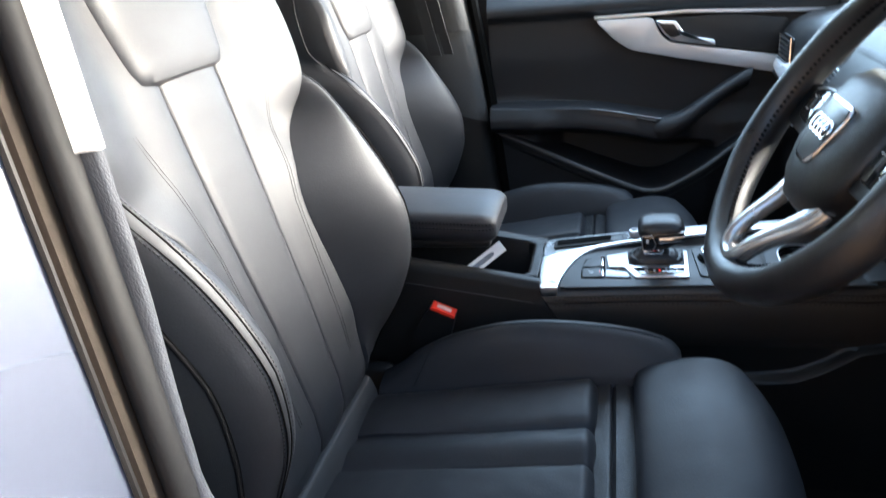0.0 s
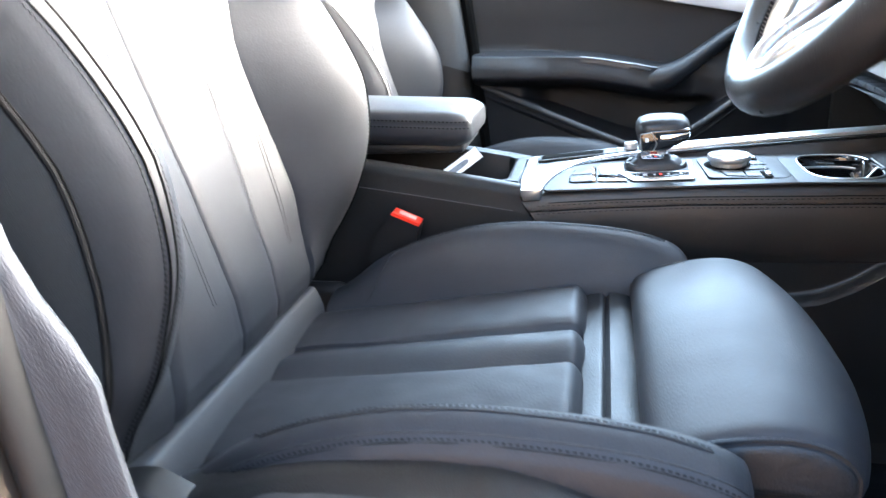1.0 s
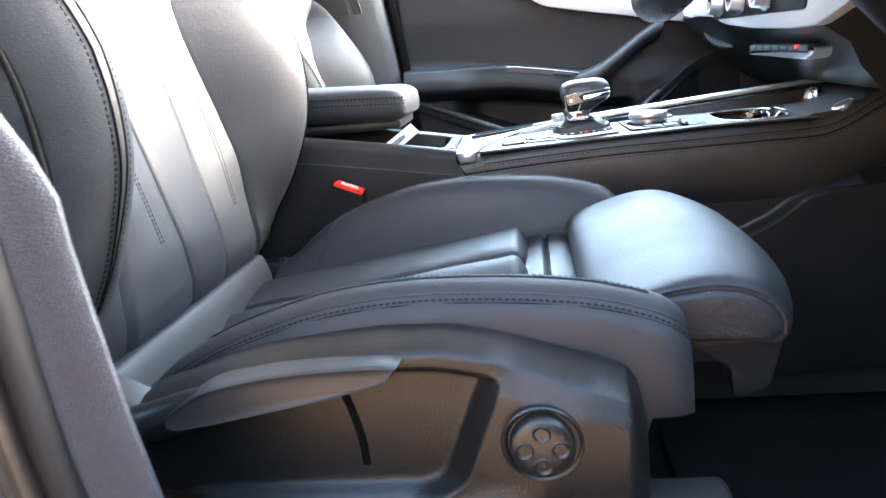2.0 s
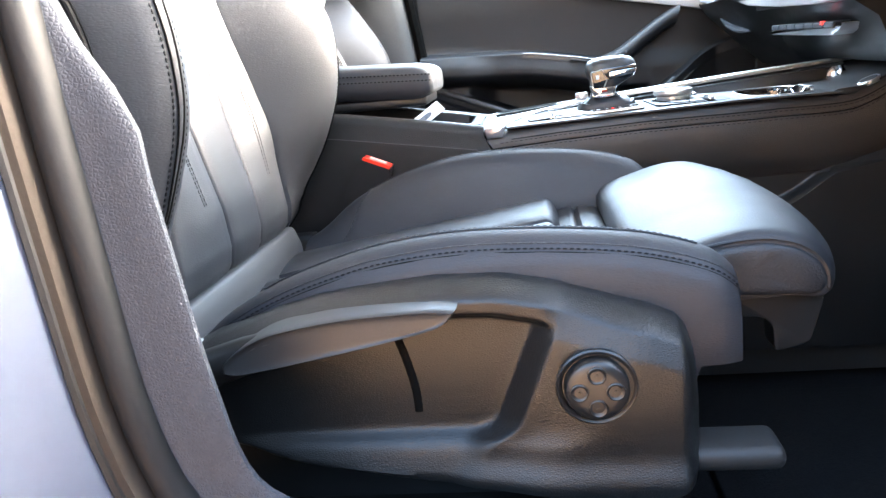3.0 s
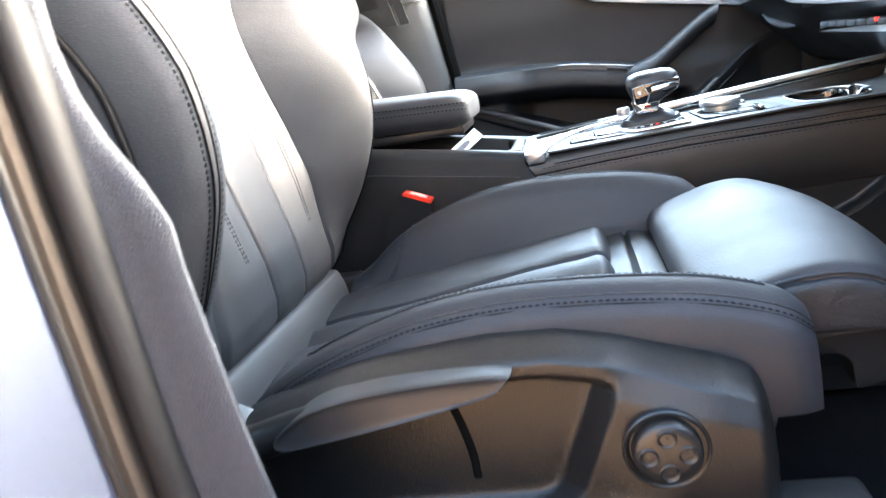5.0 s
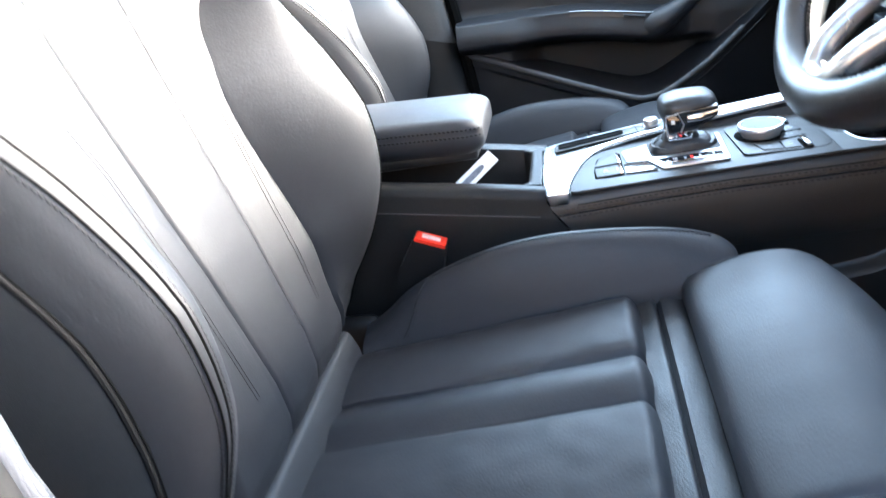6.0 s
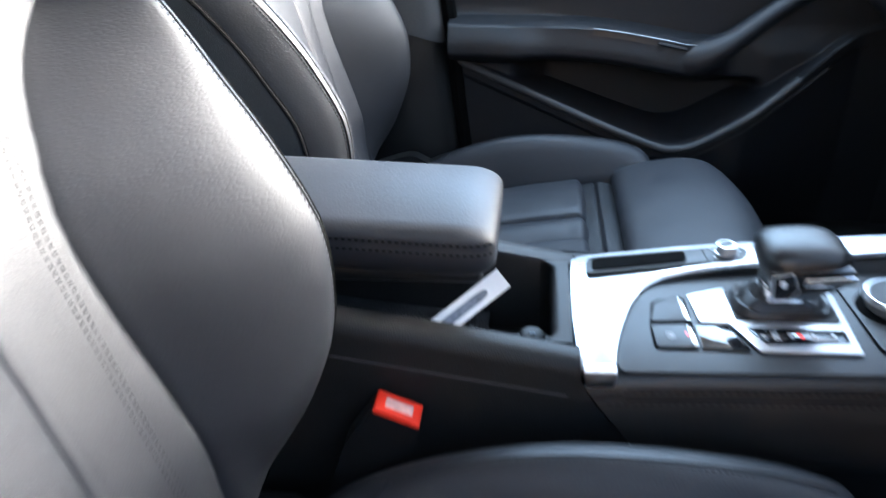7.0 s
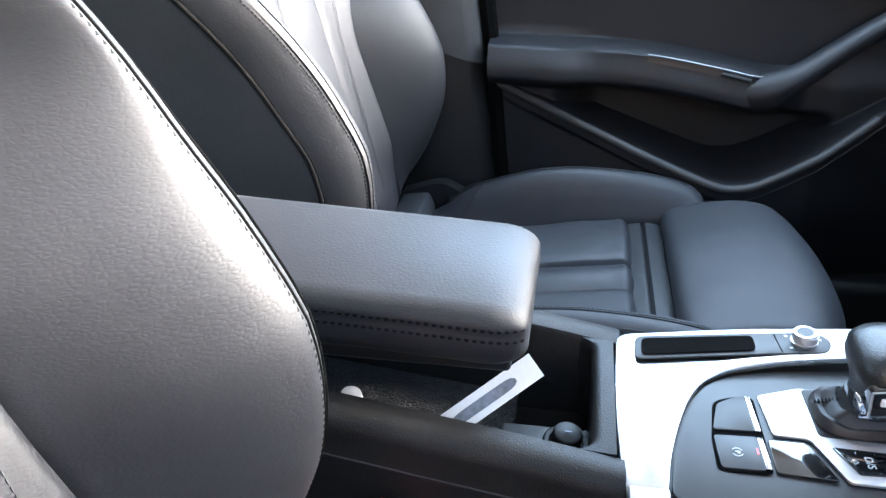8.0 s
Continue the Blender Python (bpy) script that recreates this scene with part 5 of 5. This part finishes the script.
for pts in (((0.3365, 1.0050), (0.3415, 0.9815), (0.3605, 0.9775), (0.3605, 1.0010)), ((0.3625, 1.0010), (0.3625, 0.9775), (0.3780, 0.9770), (0.3790, 1.0005)), ((0.3640, 1.0055), (0.3690, 1.0240), (0.3880, 1.0280), (0.3920, 1.0120)), ((0.3760, 1.0300), (0.3750, 1.0480), (0.3920, 1.0500), (0.3925, 1.0310))):
    mx, my = sum(p[0] for p in pts) / 4, sum(p[1] for p in pts) / 4
    on_deck("key_gap", [(mx + (x - mx) * 1.07, my + (y - my) * 1.07) for x, y in pts], 0, 0.0017, VOID, pan, r=0.002)
    on_deck("controller_key", pts, 0, 0.0026, DECK, pan, "black push key", 0.002)
    part("symbol_bar", rbox(mx - 0.0022, mx + 0.0022, my - 0.0006, my + 0.0006, deck(mx) + 0.0025, deck(mx) + 0.0028, 0), GREYPRINT, pan)
for cx, cy, a, hl in ((0.3850, 0.9875, 0.06, 0.0125), (0.3815, 1.0660, 0.10, 0.0105)):
    on_deck("rocker_gap", [(cx - 0.0055, cy - hl - 0.003), (cx - 0.0055, cy + hl + 0.003), (cx + 0.0055, cy + hl + 0.003), (cx + 0.0055, cy - hl - 0.003)], 0, 0.0018, VOID, pan, r=0.005)
    bm = rbox(-0.0028, 0.0028, -hl, hl, -0.003, 0.0030, 0.0016)
    bm.transform(pose(cx, cy, deck(cx) + 0.003, 0, 0, math.degrees(a)))
    part("rocker", bm, CHROME, pan, "chrome rocker switch")
part("dial_recess", disc((0.3505, 1.0330, deck(0.35) + 0.0016), (0, 0, 1), [(0.0285, 0), (0.0275, 0.0004), (0.0, 0.0004)], 40), VOID, pan)
dialk = part("rotary_controller", disc((0.3505, 1.0330, deck(0.35) + 0.002), (0, 0, 1), [(0.0205, 0), (0.0205, 0.0050), (0.0235, 0.0058), (0.0246, 0.0072), (0.0246, 0.0112), (0.0236, 0.0128), (0.0222, 0.0130), (0.0214, 0.0122)], 56), ALU_Z, pan, "large silver rotary controller")
part("touch_pad", disc((0.3505, 1.0330, deck(0.35) + 0.0142), (0, 0, 1), [(0.0214, 0), (0.0211, 0.0009), (0.017, 0.0006), (0.0, 0.0004)], 48), DECK, dialk, "black dished pad")

# cup holder: an open well with a bright rim, a ring on its far wall and a folding clip
DC = deck(CUP[0])
cup = part("cup_holder", sheet([[(x, y, z) for x, y in cup_line(k, 0, 2 * math.pi, 57)[:-1]] for k, z in ((0.999, DC + 0.0004), (0.985, DC - 0.001), (0.97, DC - 0.006), (0.95, DC - 0.024), (0.93, DC - 0.046), (0.85, DC - 0.052), (0.40, DC - 0.053), (0.02, DC - 0.053))], True, False), PIANO, console, "deep gloss black cup holder")
part("cup_rim", tube([(x, y, DC + 0.0010) for x, y in cup_line(0.995, 0, 2 * math.pi, 72)], 0.0011, 6), ALU_Z, cup, "thin bright rim")
part("cup_ring", tube([(x, y, DC - 0.014) for x, y in cup_line(0.955, 0.35, 2.75, 36)], 0.0017, 6), ALU_Z, cup, "bright ring on the cup holder's wall")
part("clip", prism(rounded([(0.487, DC - 0.018), (0.503, DC + 0.003), (0.5105, DC + 0.003), (0.5105, DC - 0.016), (0.497, DC - 0.026)], 0.002), 1.000, 1.046, "y", 0.001), PIANO, cup, "gloss black folding clip")
part("clip_edge", tube([(0.487, 1.001, DC - 0.016), (0.503, 1.001, DC + 0.0040), (0.5105, 1.001, DC + 0.0040), (0.5105, 1.045, DC + 0.0040)], 0.0009, 6), ALU_Z, cup, "bright clip edge")
part("socket_ledge", sheet([[(0.514, y, 0.706), (0.520, y, 0.7160), (0.528, y, 0.7182), (0.556, y, 0.7198), (0.574, y, 0.7275), (0.600, y, 0.7400), (0.612, y, 0.7430), (0.62, y, 0.70)] for y in (0.962, 0.99, 1.04, 1.09, 1.118)], True, True), DECK, console, "satin black ledge at the foot of the dashboard")
socket_ = part("lighter_socket", disc((0.566, 1.080, 0.7262), (-0.80, -0.35, 0.48), [(0.0125, -0.008), (0.0125, 0.0012), (0.0108, 0.0018), (0.0100, 0.0003), (0.0095, -0.004), (0.0, -0.004)], 28), CHROME, console, "chrome-ringed power socket")
part("contact", disc((0.566, 1.080, 0.7262), (-0.80, -0.35, 0.48), [(0.0045, -0.004), (0.0045, 0.0005), (0.0035, 0.0012), (0.0, 0.0012)], 20), ALU_Z, socket_, "round bright contact")
start = part("start_button", disc((0.5640, 0.972, 0.7236), (-0.40, 0, 0.92), [(0.0125, -0.004), (0.0125, 0.0015), (0.0112, 0.0025), (0.0100, 0.0020)], 32), ALU_Z, console, "silver-ringed start button")
part("button_face", disc((0.5634, 0.972, 0.7250), (-0.40, 0, 0.92), [(0.0104, -0.001), (0.0100, 0.0008), (0.0, 0.0008)], 28), DECK, start)

# armrest lid
rows = []
arm_sec = [(-0.062, 0.0), (-0.068, 0.006), (-0.0705, 0.014), (-0.0703, 0.0255), (-0.0690, 0.0280), (-0.0696, 0.0305), (-0.0680, 0.0365), (-0.063, 0.0410), (-0.054, 0.0435), (0.0, 0.0455), (0.054, 0.0435), (0.063, 0.0410), (0.0680, 0.0365), (0.0696, 0.0305), (0.0690, 0.0280), (0.0703, 0.0255), (0.0705, 0.014), (0.068, 0.006), (0.062, 0.0)]
for x in np.r_[np.linspace(-0.26, 0.006, 30), 0.016, 0.024, 0.0305, 0.0355, 0.0390, 0.0405, 0.041]:
    k = max(0.0, (x - 0.012) / 0.029)
    r = math.sqrt(max(0.0, 1 - k * k))
    zb = 0.7525 - 0.055 * x
    rows.append([(x, 1.073 + y * (0.82 + 0.18 * r), zb + 0.022 + (h - 0.022) * (0.45 + 0.55 * r)) for y, h in arm_sec])
arm = part("armrest", sheet(rows, True, True), LEATHER, console, "padded black armrest with double stitching")
for h, o in ((0.0240, 0.0006), (0.0318, -0.0002)):
    line = [(x, 1.073 - (0.0700 + o) * (0.82 + 0.18 * math.sqrt(max(0, 1 - max(0, (x - 0.012) / 0.029) ** 2))), 0.7525 - 0.055 * x + 0.022 + (h - 0.022)) for x in np.r_[np.linspace(-0.24, 0.012, 20), np.linspace(0.016, 0.0395, 8)]]
    part("stitching", stitches(line, (0.1, -1, 0.2), 0.0052, 0.0036, 0.0016, 0.0012), THREAD, arm, "black thread stitching")
part("lid_base", rbox(-0.25, 0.030, 1.015, 1.130, 0.742, 0.756, 0.004), PLASTIC, arm)

# ---- loose things in the bin ----
tag = root("key_tag", (0.0, 1.02, 0.70), "white paper tag with a grey printed strip, leaning in the bin", "paper tag")
ax, ay = Vector((0.105, 0.062, 0.062)).normalized(), Vector((0.35, -0.45, -0.55)).normalized()
ay = (ay - ax * ay.dot(ax)).normalized()
nz = ax.cross(ay)


def tag_piece(a0, a1, b0, b1, lift_, thick, bend=0.004):
    o = Vector((0.041, 1.034, 0.745))
    rows_ = []
    for a in np.linspace(a0, a1, 14):
        ring = []
        for b, h in ((b0, 0), (b1, 0), (b1, thick), (b0, thick)):
            ring.append(o + ax * (a) + ay * b + nz * (h + lift_ + bend * math.sin((a + 0.12) / 0.12 * math.pi)))
        rows_.append(ring)
    return sheet(rows_, True, True)


part("card", tag_piece(-0.115, 0.0, -0.001, 0.0172, 0, 0.0009), WHITE, tag, "white paper card", sharp=0.3)
o_ = Vector((0.041, 1.034, 0.745))
rows = []
for t in np.linspace(-0.985, 0.985, 24):             # a grey bar with rounded ends
    a, hb = -0.044 + 0.027 * t, 0.0038 * (1 - abs(t) ** 7) ** 0.5
    rows.append([o_ + ax * a + ay * b + nz * (h + 0.004 * math.sin((a + 0.12) / 0.12 * math.pi)) for b, h in ((0.0085 - hb, -0.0005), (0.0085 + hb, -0.0005), (0.0085 + hb, -0.0002), (0.0085 - hb, -0.0002))])
part("print", sheet(rows, True, True), GREYPRINT, tag, "grey printed bar", sharp=0.3)
alone("white_cap", disc((-0.100, 1.052, 0.668), (0.2, 0, 1), [(0.009, 0), (0.0095, 0.006), (0.0078, 0.011), (0.0, 0.013)], 20), WHITE, "small white rounded cap lying in the bin", "cap")

# ---- steering wheel ----
WC, WT = Vector((0.391, 0.716, 0.977)), radians(32.9)
UP, OUT = Vector((math.sin(WT), 0, math.cos(WT))), Vector((-math.cos(WT), 0, math.sin(WT)))
ACR = Vector((0, -1, 0))                              # towards the driver's door


def on_wheel(a, b, c):
    """A point at a across (to the door), b up in the wheel's plane, c towards the driver."""
    return WC + ACR * a + UP * b + OUT * c


wheel = root("steering_wheel", tuple(WC), "black leather steering wheel with silver lower spokes and round hub", "steering wheel")
rows = []
for a in np.linspace(0, 2 * math.pi, 97)[:-1]:
    r = 0.1683 - 0.0212 * smooth(-math.cos(a), 0.10, 1.0)
    c, s_ = math.cos(a), math.sin(a)
    fat = 1 + 0.10 * math.exp(-((math.sin(a) ** 2 - 0.85) / 0.2) ** 2)
    rows.append([on_wheel((r + 0.0155 * fat * math.cos(b)) * s_, (r + 0.0155 * fat * math.cos(b)) * c, 0.0180 * fat * math.sin(b)) for b in np.linspace(0, 2 * math.pi, 20, endpoint=False)])
rows.append(rows[0])
part("rim", sheet(rows, True, False), RIM, wheel, "black leather rim")
st_line = [on_wheel((0.1528 - 0.0212 * smooth(-math.cos(a), 0.10, 1.0)) * math.sin(a), (0.1528 - 0.0212 * smooth(-math.cos(a), 0.10, 1.0)) * math.cos(a), 0.005) for a in np.linspace(0, 2 * math.pi, 200)]
part("stitching", stitches(st_line, OUT, 0.0058, 0.0036, 0.0052, 0.0016), THREAD, wheel, "thick black thread stitching")
rows = []
for b, hw, d in ((0.062, 0.050, 0.012), (0.058, 0.060, 0.020), (0.045, 0.072, 0.028), (0.015, 0.078, 0.032), (-0.02, 0.074, 0.032), (-0.045, 0.062, 0.028), (-0.062, 0.045, 0.020), (-0.066, 0.035, 0.010)):
    rows.append([on_wheel(hw * t, b + 0.006 * t * t * (1 if b > 0 else 0.4), d + 0.020 * math.sqrt(max(0, 1 - t * t)) - 0.042) for t in np.sin(np.linspace(-1, 1, 19) * math.pi / 2)] + [on_wheel(hw * 0.6, b, -0.07), on_wheel(-hw * 0.6, b, -0.07)])
hub = part("hub", sheet(rows, True, True), GRAINED, wheel, "rounded black airbag hub")
shield = rounded([(-0.030, 0.030), (0.030, 0.030), (0.033, 0.018), (0.023, -0.022), (0.014, -0.029), (-0.014, -0.029), (-0.023, -0.022), (-0.033, 0.018)], 0.008)


def on_hub(outline, c0, c1, mat, name, parent, label="", hollow=0.0):
    bm = prism(outline, c0, c1, "z", 0.001)
    for v in bm.verts:
        a, b, c = v.co
        v.co = on_wheel(a, b, c)
    return part(name, bm, mat, parent, label)


ring = on_hub(shield, -0.002, 0.0105, CHROME, "shield_ring", hub, "chrome shield outline")
on_hub([(a * 0.90, b * 0.90) for a, b in shield], 0.0, 0.0114, PLASTIC, "shield_field", ring, "black shield field")
for k in range(4):
    a0 = -0.0165 + 0.011 * k
    part("emblem", tube([on_wheel(a0 + 0.0075 * math.cos(t), 0.004 + 0.0075 * math.sin(t), 0.0124) for t in np.linspace(0, 2 * math.pi, 28)], 0.0013, 6, False), CHROME, ring, "chrome emblem shape")
for s_ in (1, -1):
    grip = rounded([(0.066 * s_, 0.040), (0.160 * s_, 0.022), (0.160 * s_, -0.020), (0.066 * s_, -0.022)], 0.012)
    on_hub(grip, -0.034, -0.010, PLASTIC, "spoke", wheel, "black side spoke")
    keys = on_hub(rounded([(0.080 * s_, 0.028), (0.128 * s_, 0.021), (0.126 * s_, -0.008), (0.082 * s_, -0.010)], 0.010), -0.012, -0.0055, PIANO, "button_pod", wheel, "gloss black button cluster")
    part("roller", tube([on_wheel(0.100 * s_, 0.004, -0.0055), on_wheel(0.100 * s_, 0.018, -0.0055)], 0.0028, 10), PLASTIC, keys, "black ribbed roller")
    for ka, kb in ((0.088, 0.016), (0.114, 0.016), (0.113, 0.002)):
        part("button_mark", tube([on_wheel((ka - 0.0015) * s_, kb, -0.0053), on_wheel((ka + 0.0015) * s_, kb, -0.0053)], 0.0006, 5), MARK, keys)
    part("pod_edge", tube(curve_through([on_wheel(0.078 * s_, 0.030, -0.0075), on_wheel(0.104 * s_, 0.0275, -0.0070), on_wheel(0.129 * s_, 0.022, -0.0080)], 14), 0.0011, 6), ALU_Z, keys, "thin silver edge of the button cluster")
    # the lower spoke's two silver arms meet in a foot at the bottom of the rim
    arm2 = curve_through([(0.0, -0.1355), (0.013, -0.1335), (0.0225, -0.123), (0.0290, -0.106), (0.0365, -0.082), (0.0435, -0.060), (0.0465, -0.046)], 26)
    rows = []
    for i, (pa, pb) in enumerate(arm2):
        ta, tb = arm2[min(i + 1, 25)] - arm2[max(i - 1, 0)]
        n_ = math.hypot(ta, tb)
        ta, tb = ta / n_, tb / n_
        half_, c_ = 0.0080 + 0.0060 * smooth(i, 8, 25), 0.004 - 0.022 * smooth(i, 6, 25)
        rows.append([on_wheel((pa + tb * half_ * math.copysign(abs(math.cos(t)) ** 0.7, math.cos(t))) * s_, pb - ta * half_ * math.copysign(abs(math.cos(t)) ** 0.7, math.cos(t)), c_ + 0.0085 * math.copysign(abs(math.sin(t)) ** 0.8, math.sin(t))) for t in np.linspace(0, 2 * math.pi, 18, endpoint=False)])
    part("silver_arm", sheet(rows, True, True), SILVER, wheel, "satin silver lower spoke arm")
part("column", tube([on_wheel(0, 0, -0.06), on_wheel(0, -0.01, -0.12), on_wheel(0, -0.02, -0.24)], [0.05, 0.06, 0.075], 20), GRAINED, wheel, "black steering column shroud")

# ---- dashboard ----
dash = root("dashboard", (0.75, MID, 0.70), "black dashboard with silver trim, vents and climate panel", "dashboard")
prof = curve_through([(1.13, 1.00), (0.95, 1.015), (0.75, 1.01), (0.62, 0.995), (0.568, 0.977), (0.550, 0.955), (0.547, 0.915), (0.545, 0.885), (0.536, 0.862), (0.552, 0.825), (0.607, 0.77), (0.668, 0.718), (0.74, 0.692), (1.13, 0.66)], 70)
part("body", sheet([[(x, y, z - 0.03 * smooth(abs(y - MID), 0.40, 0.66) * smooth(z, 0.90, 0.96)) for x, z in prof] for y in np.linspace(0.40, 1.715, 40)], True, True), GRAINED, dash, "grained black dashboard body")
part("glovebox_lid", prism(rounded([(0.64, 0.856), (0.534, 0.854), (0.527, 0.848), (0.544, 0.824), (0.600, 0.768), (0.660, 0.713), (0.70, 0.720)], 0.008), 1.245, 1.700, "y", 0.005), GRAINED, dash, "black glovebox lid sloping forward under the inlay")
# the latch's curved highlight, modelled as a paler bar
latch = curve_through([(0.5530, 1.615, 0.8140), (0.5600, 1.590, 0.8010), (0.5720, 1.555, 0.7900), (0.5780, 1.505, 0.7860)], 16)
part("glovebox_latch", tube(latch, [0.0015 + 0.0055 * math.sin(math.pi * i / 15) for i in range(16)], 8), PILLAR, dash, "glovebox latch, its curved highlight made as a grey bar")
inl = curve_through([(0.535, 1.705, 0.859), (0.528, 1.62, 0.859), (0.520, 1.52, 0.860), (0.508, 1.44, 0.862)], 20)
part("silver_inlay", sheet([[(x + dx_, y, z + h) for dx_, h in ((0.02, -0.014), (0.0, -0.013), (-0.004, 0.0), (0.0, 0.013), (0.02, 0.014))] for x, y, z in inl], True, True), INLAY, dash, "pale silver dashboard inlay")
stack = part("centre_fascia", sheet([[(x, y, z) for x, z in ((0.64, 0.735), (0.575, 0.745), (0.552, 0.772), (0.540, 0.798), (0.512, 0.818), (0.508, 0.85), (0.512, 0.905), (0.575, 0.99), (0.66, 0.99))] for y in np.linspace(0.90, 1.235, 12)], True, True), PLASTIC, dash, "satin black centre stack")
part("climate_surround", prism(rounded([(0.80, 0.838), (0.885, 0.818), (0.96, 0.816), (1.10, 0.819), (1.24, 0.827), (1.33, 0.841), (1.47, 0.847), (1.47, 0.905), (0.80, 0.905)], 0.010), 0.512, 0.498, "x", 0.004), INLAY, stack, "pale silver climate panel surround")
clim = part("climate_panel", prism(rounded([(0.905, 0.836), (0.905, 0.893), (1.302, 0.893), (1.302, 0.836)], 0.012), 0.505, 0.4955, "x", 0.002), PLASTIC, stack, "satin black climate panel")
for y in (1.035, 1.145, 1.255):
    kn = part("climate_knob", disc((0.497, y, 0.858), (-1, 0, 0.15), [(0.0185, 0), (0.0185, 0.003), (0.0165, 0.005), (0.0160, 0.016), (0.0148, 0.0175), (0.0, 0.0175)], 32), ALU_Z, clim, "chrome climate knob")
    part("temperature_mark", disc((0.4793, y, 0.8607), (-1, 0, 0.15), [(0.010, 0), (0.010, 0.0006), (0, 0.0006)], 20), PIANO, kn)
    part("symbol_bar", rbox(0.4945, 0.4956, y - 0.013, y + 0.013, 0.8425, 0.8450, 0), MARK, clim)
    part("red_lamp", rbox(0.4940, 0.4956, y + 0.021, y + 0.024, 0.858, 0.862, 0), RED_LIGHT, clim)
bar = part("switch_bar", prism(rounded([(0.965, 0.784), (0.952, 0.793), (1.190, 0.792), (1.210, 0.785), (1.203, 0.781), (0.985, 0.779)], 0.003), 0.55, 0.524, "x", 0.003), ALU_Z, stack, "silver row of toggle switches")
for i in range(7):
    y = 0.988 + i * 0.032
    part("toggle", rbox(0.5215, 0.55, y - 0.0153, y + 0.0153, 0.7875, 0.7955, 0.002), PILLAR, bar, "grey toggle switch")
part("hazard_lamp", rbox(0.5205, 0.525, 1.004, 1.009, 0.792, 0.7962, 0.0005), RED_LIGHT, bar, "small red lamp")
for y0, y1 in ((1.60, 1.70), (1.26, 1.40)):
    vent = part("air_vent", prism(rounded([(y0, 0.877), (y0, 0.925), (y1, 0.925), (y1, 0.877)], 0.012), 0.60, 0.541, "x", 0.004), MATTE, dash, "black air vent")
    for i in range(5):
        part("slat", rbox(0.537, 0.55, y0 + 0.008, y1 - 0.008, 0.882 + 0.009 * i, 0.8845 + 0.009 * i, 0.0005), PLASTIC, vent)
    part("vent_rim", tube([(0.541, y0, 0.877), (0.541, y0, 0.925), (0.541, y1, 0.925), (0.541, y1, 0.877), (0.541, y0, 0.877)], 0.0025, 6), CHROME, vent, "thin chrome rim")
screen = root("display_screen", (0.62, 1.08, 0.99), "thin black dashboard display screen", "screen")
part("panel", rbox(0.605, 0.618, 0.96, 1.20, 0.995, 1.125, 0.006), PIANO, screen)
part("foot", rbox(0.615, 0.66, 1.03, 1.13, 0.985, 1.05, 0.006), PLASTIC, screen)
mat_ = root("floor_mat", (0.55, 0.68, 0.345), "black carpet floor mat in the driver's footwell", "floor mat")
part("mat_sheet", prism(rounded([(0.33, 0.47), (0.33, 0.92), (0.95, 0.90), (0.95, 0.50)], 0.05), 0.345, 0.357, bevel=0.004), CARPET, mat_)
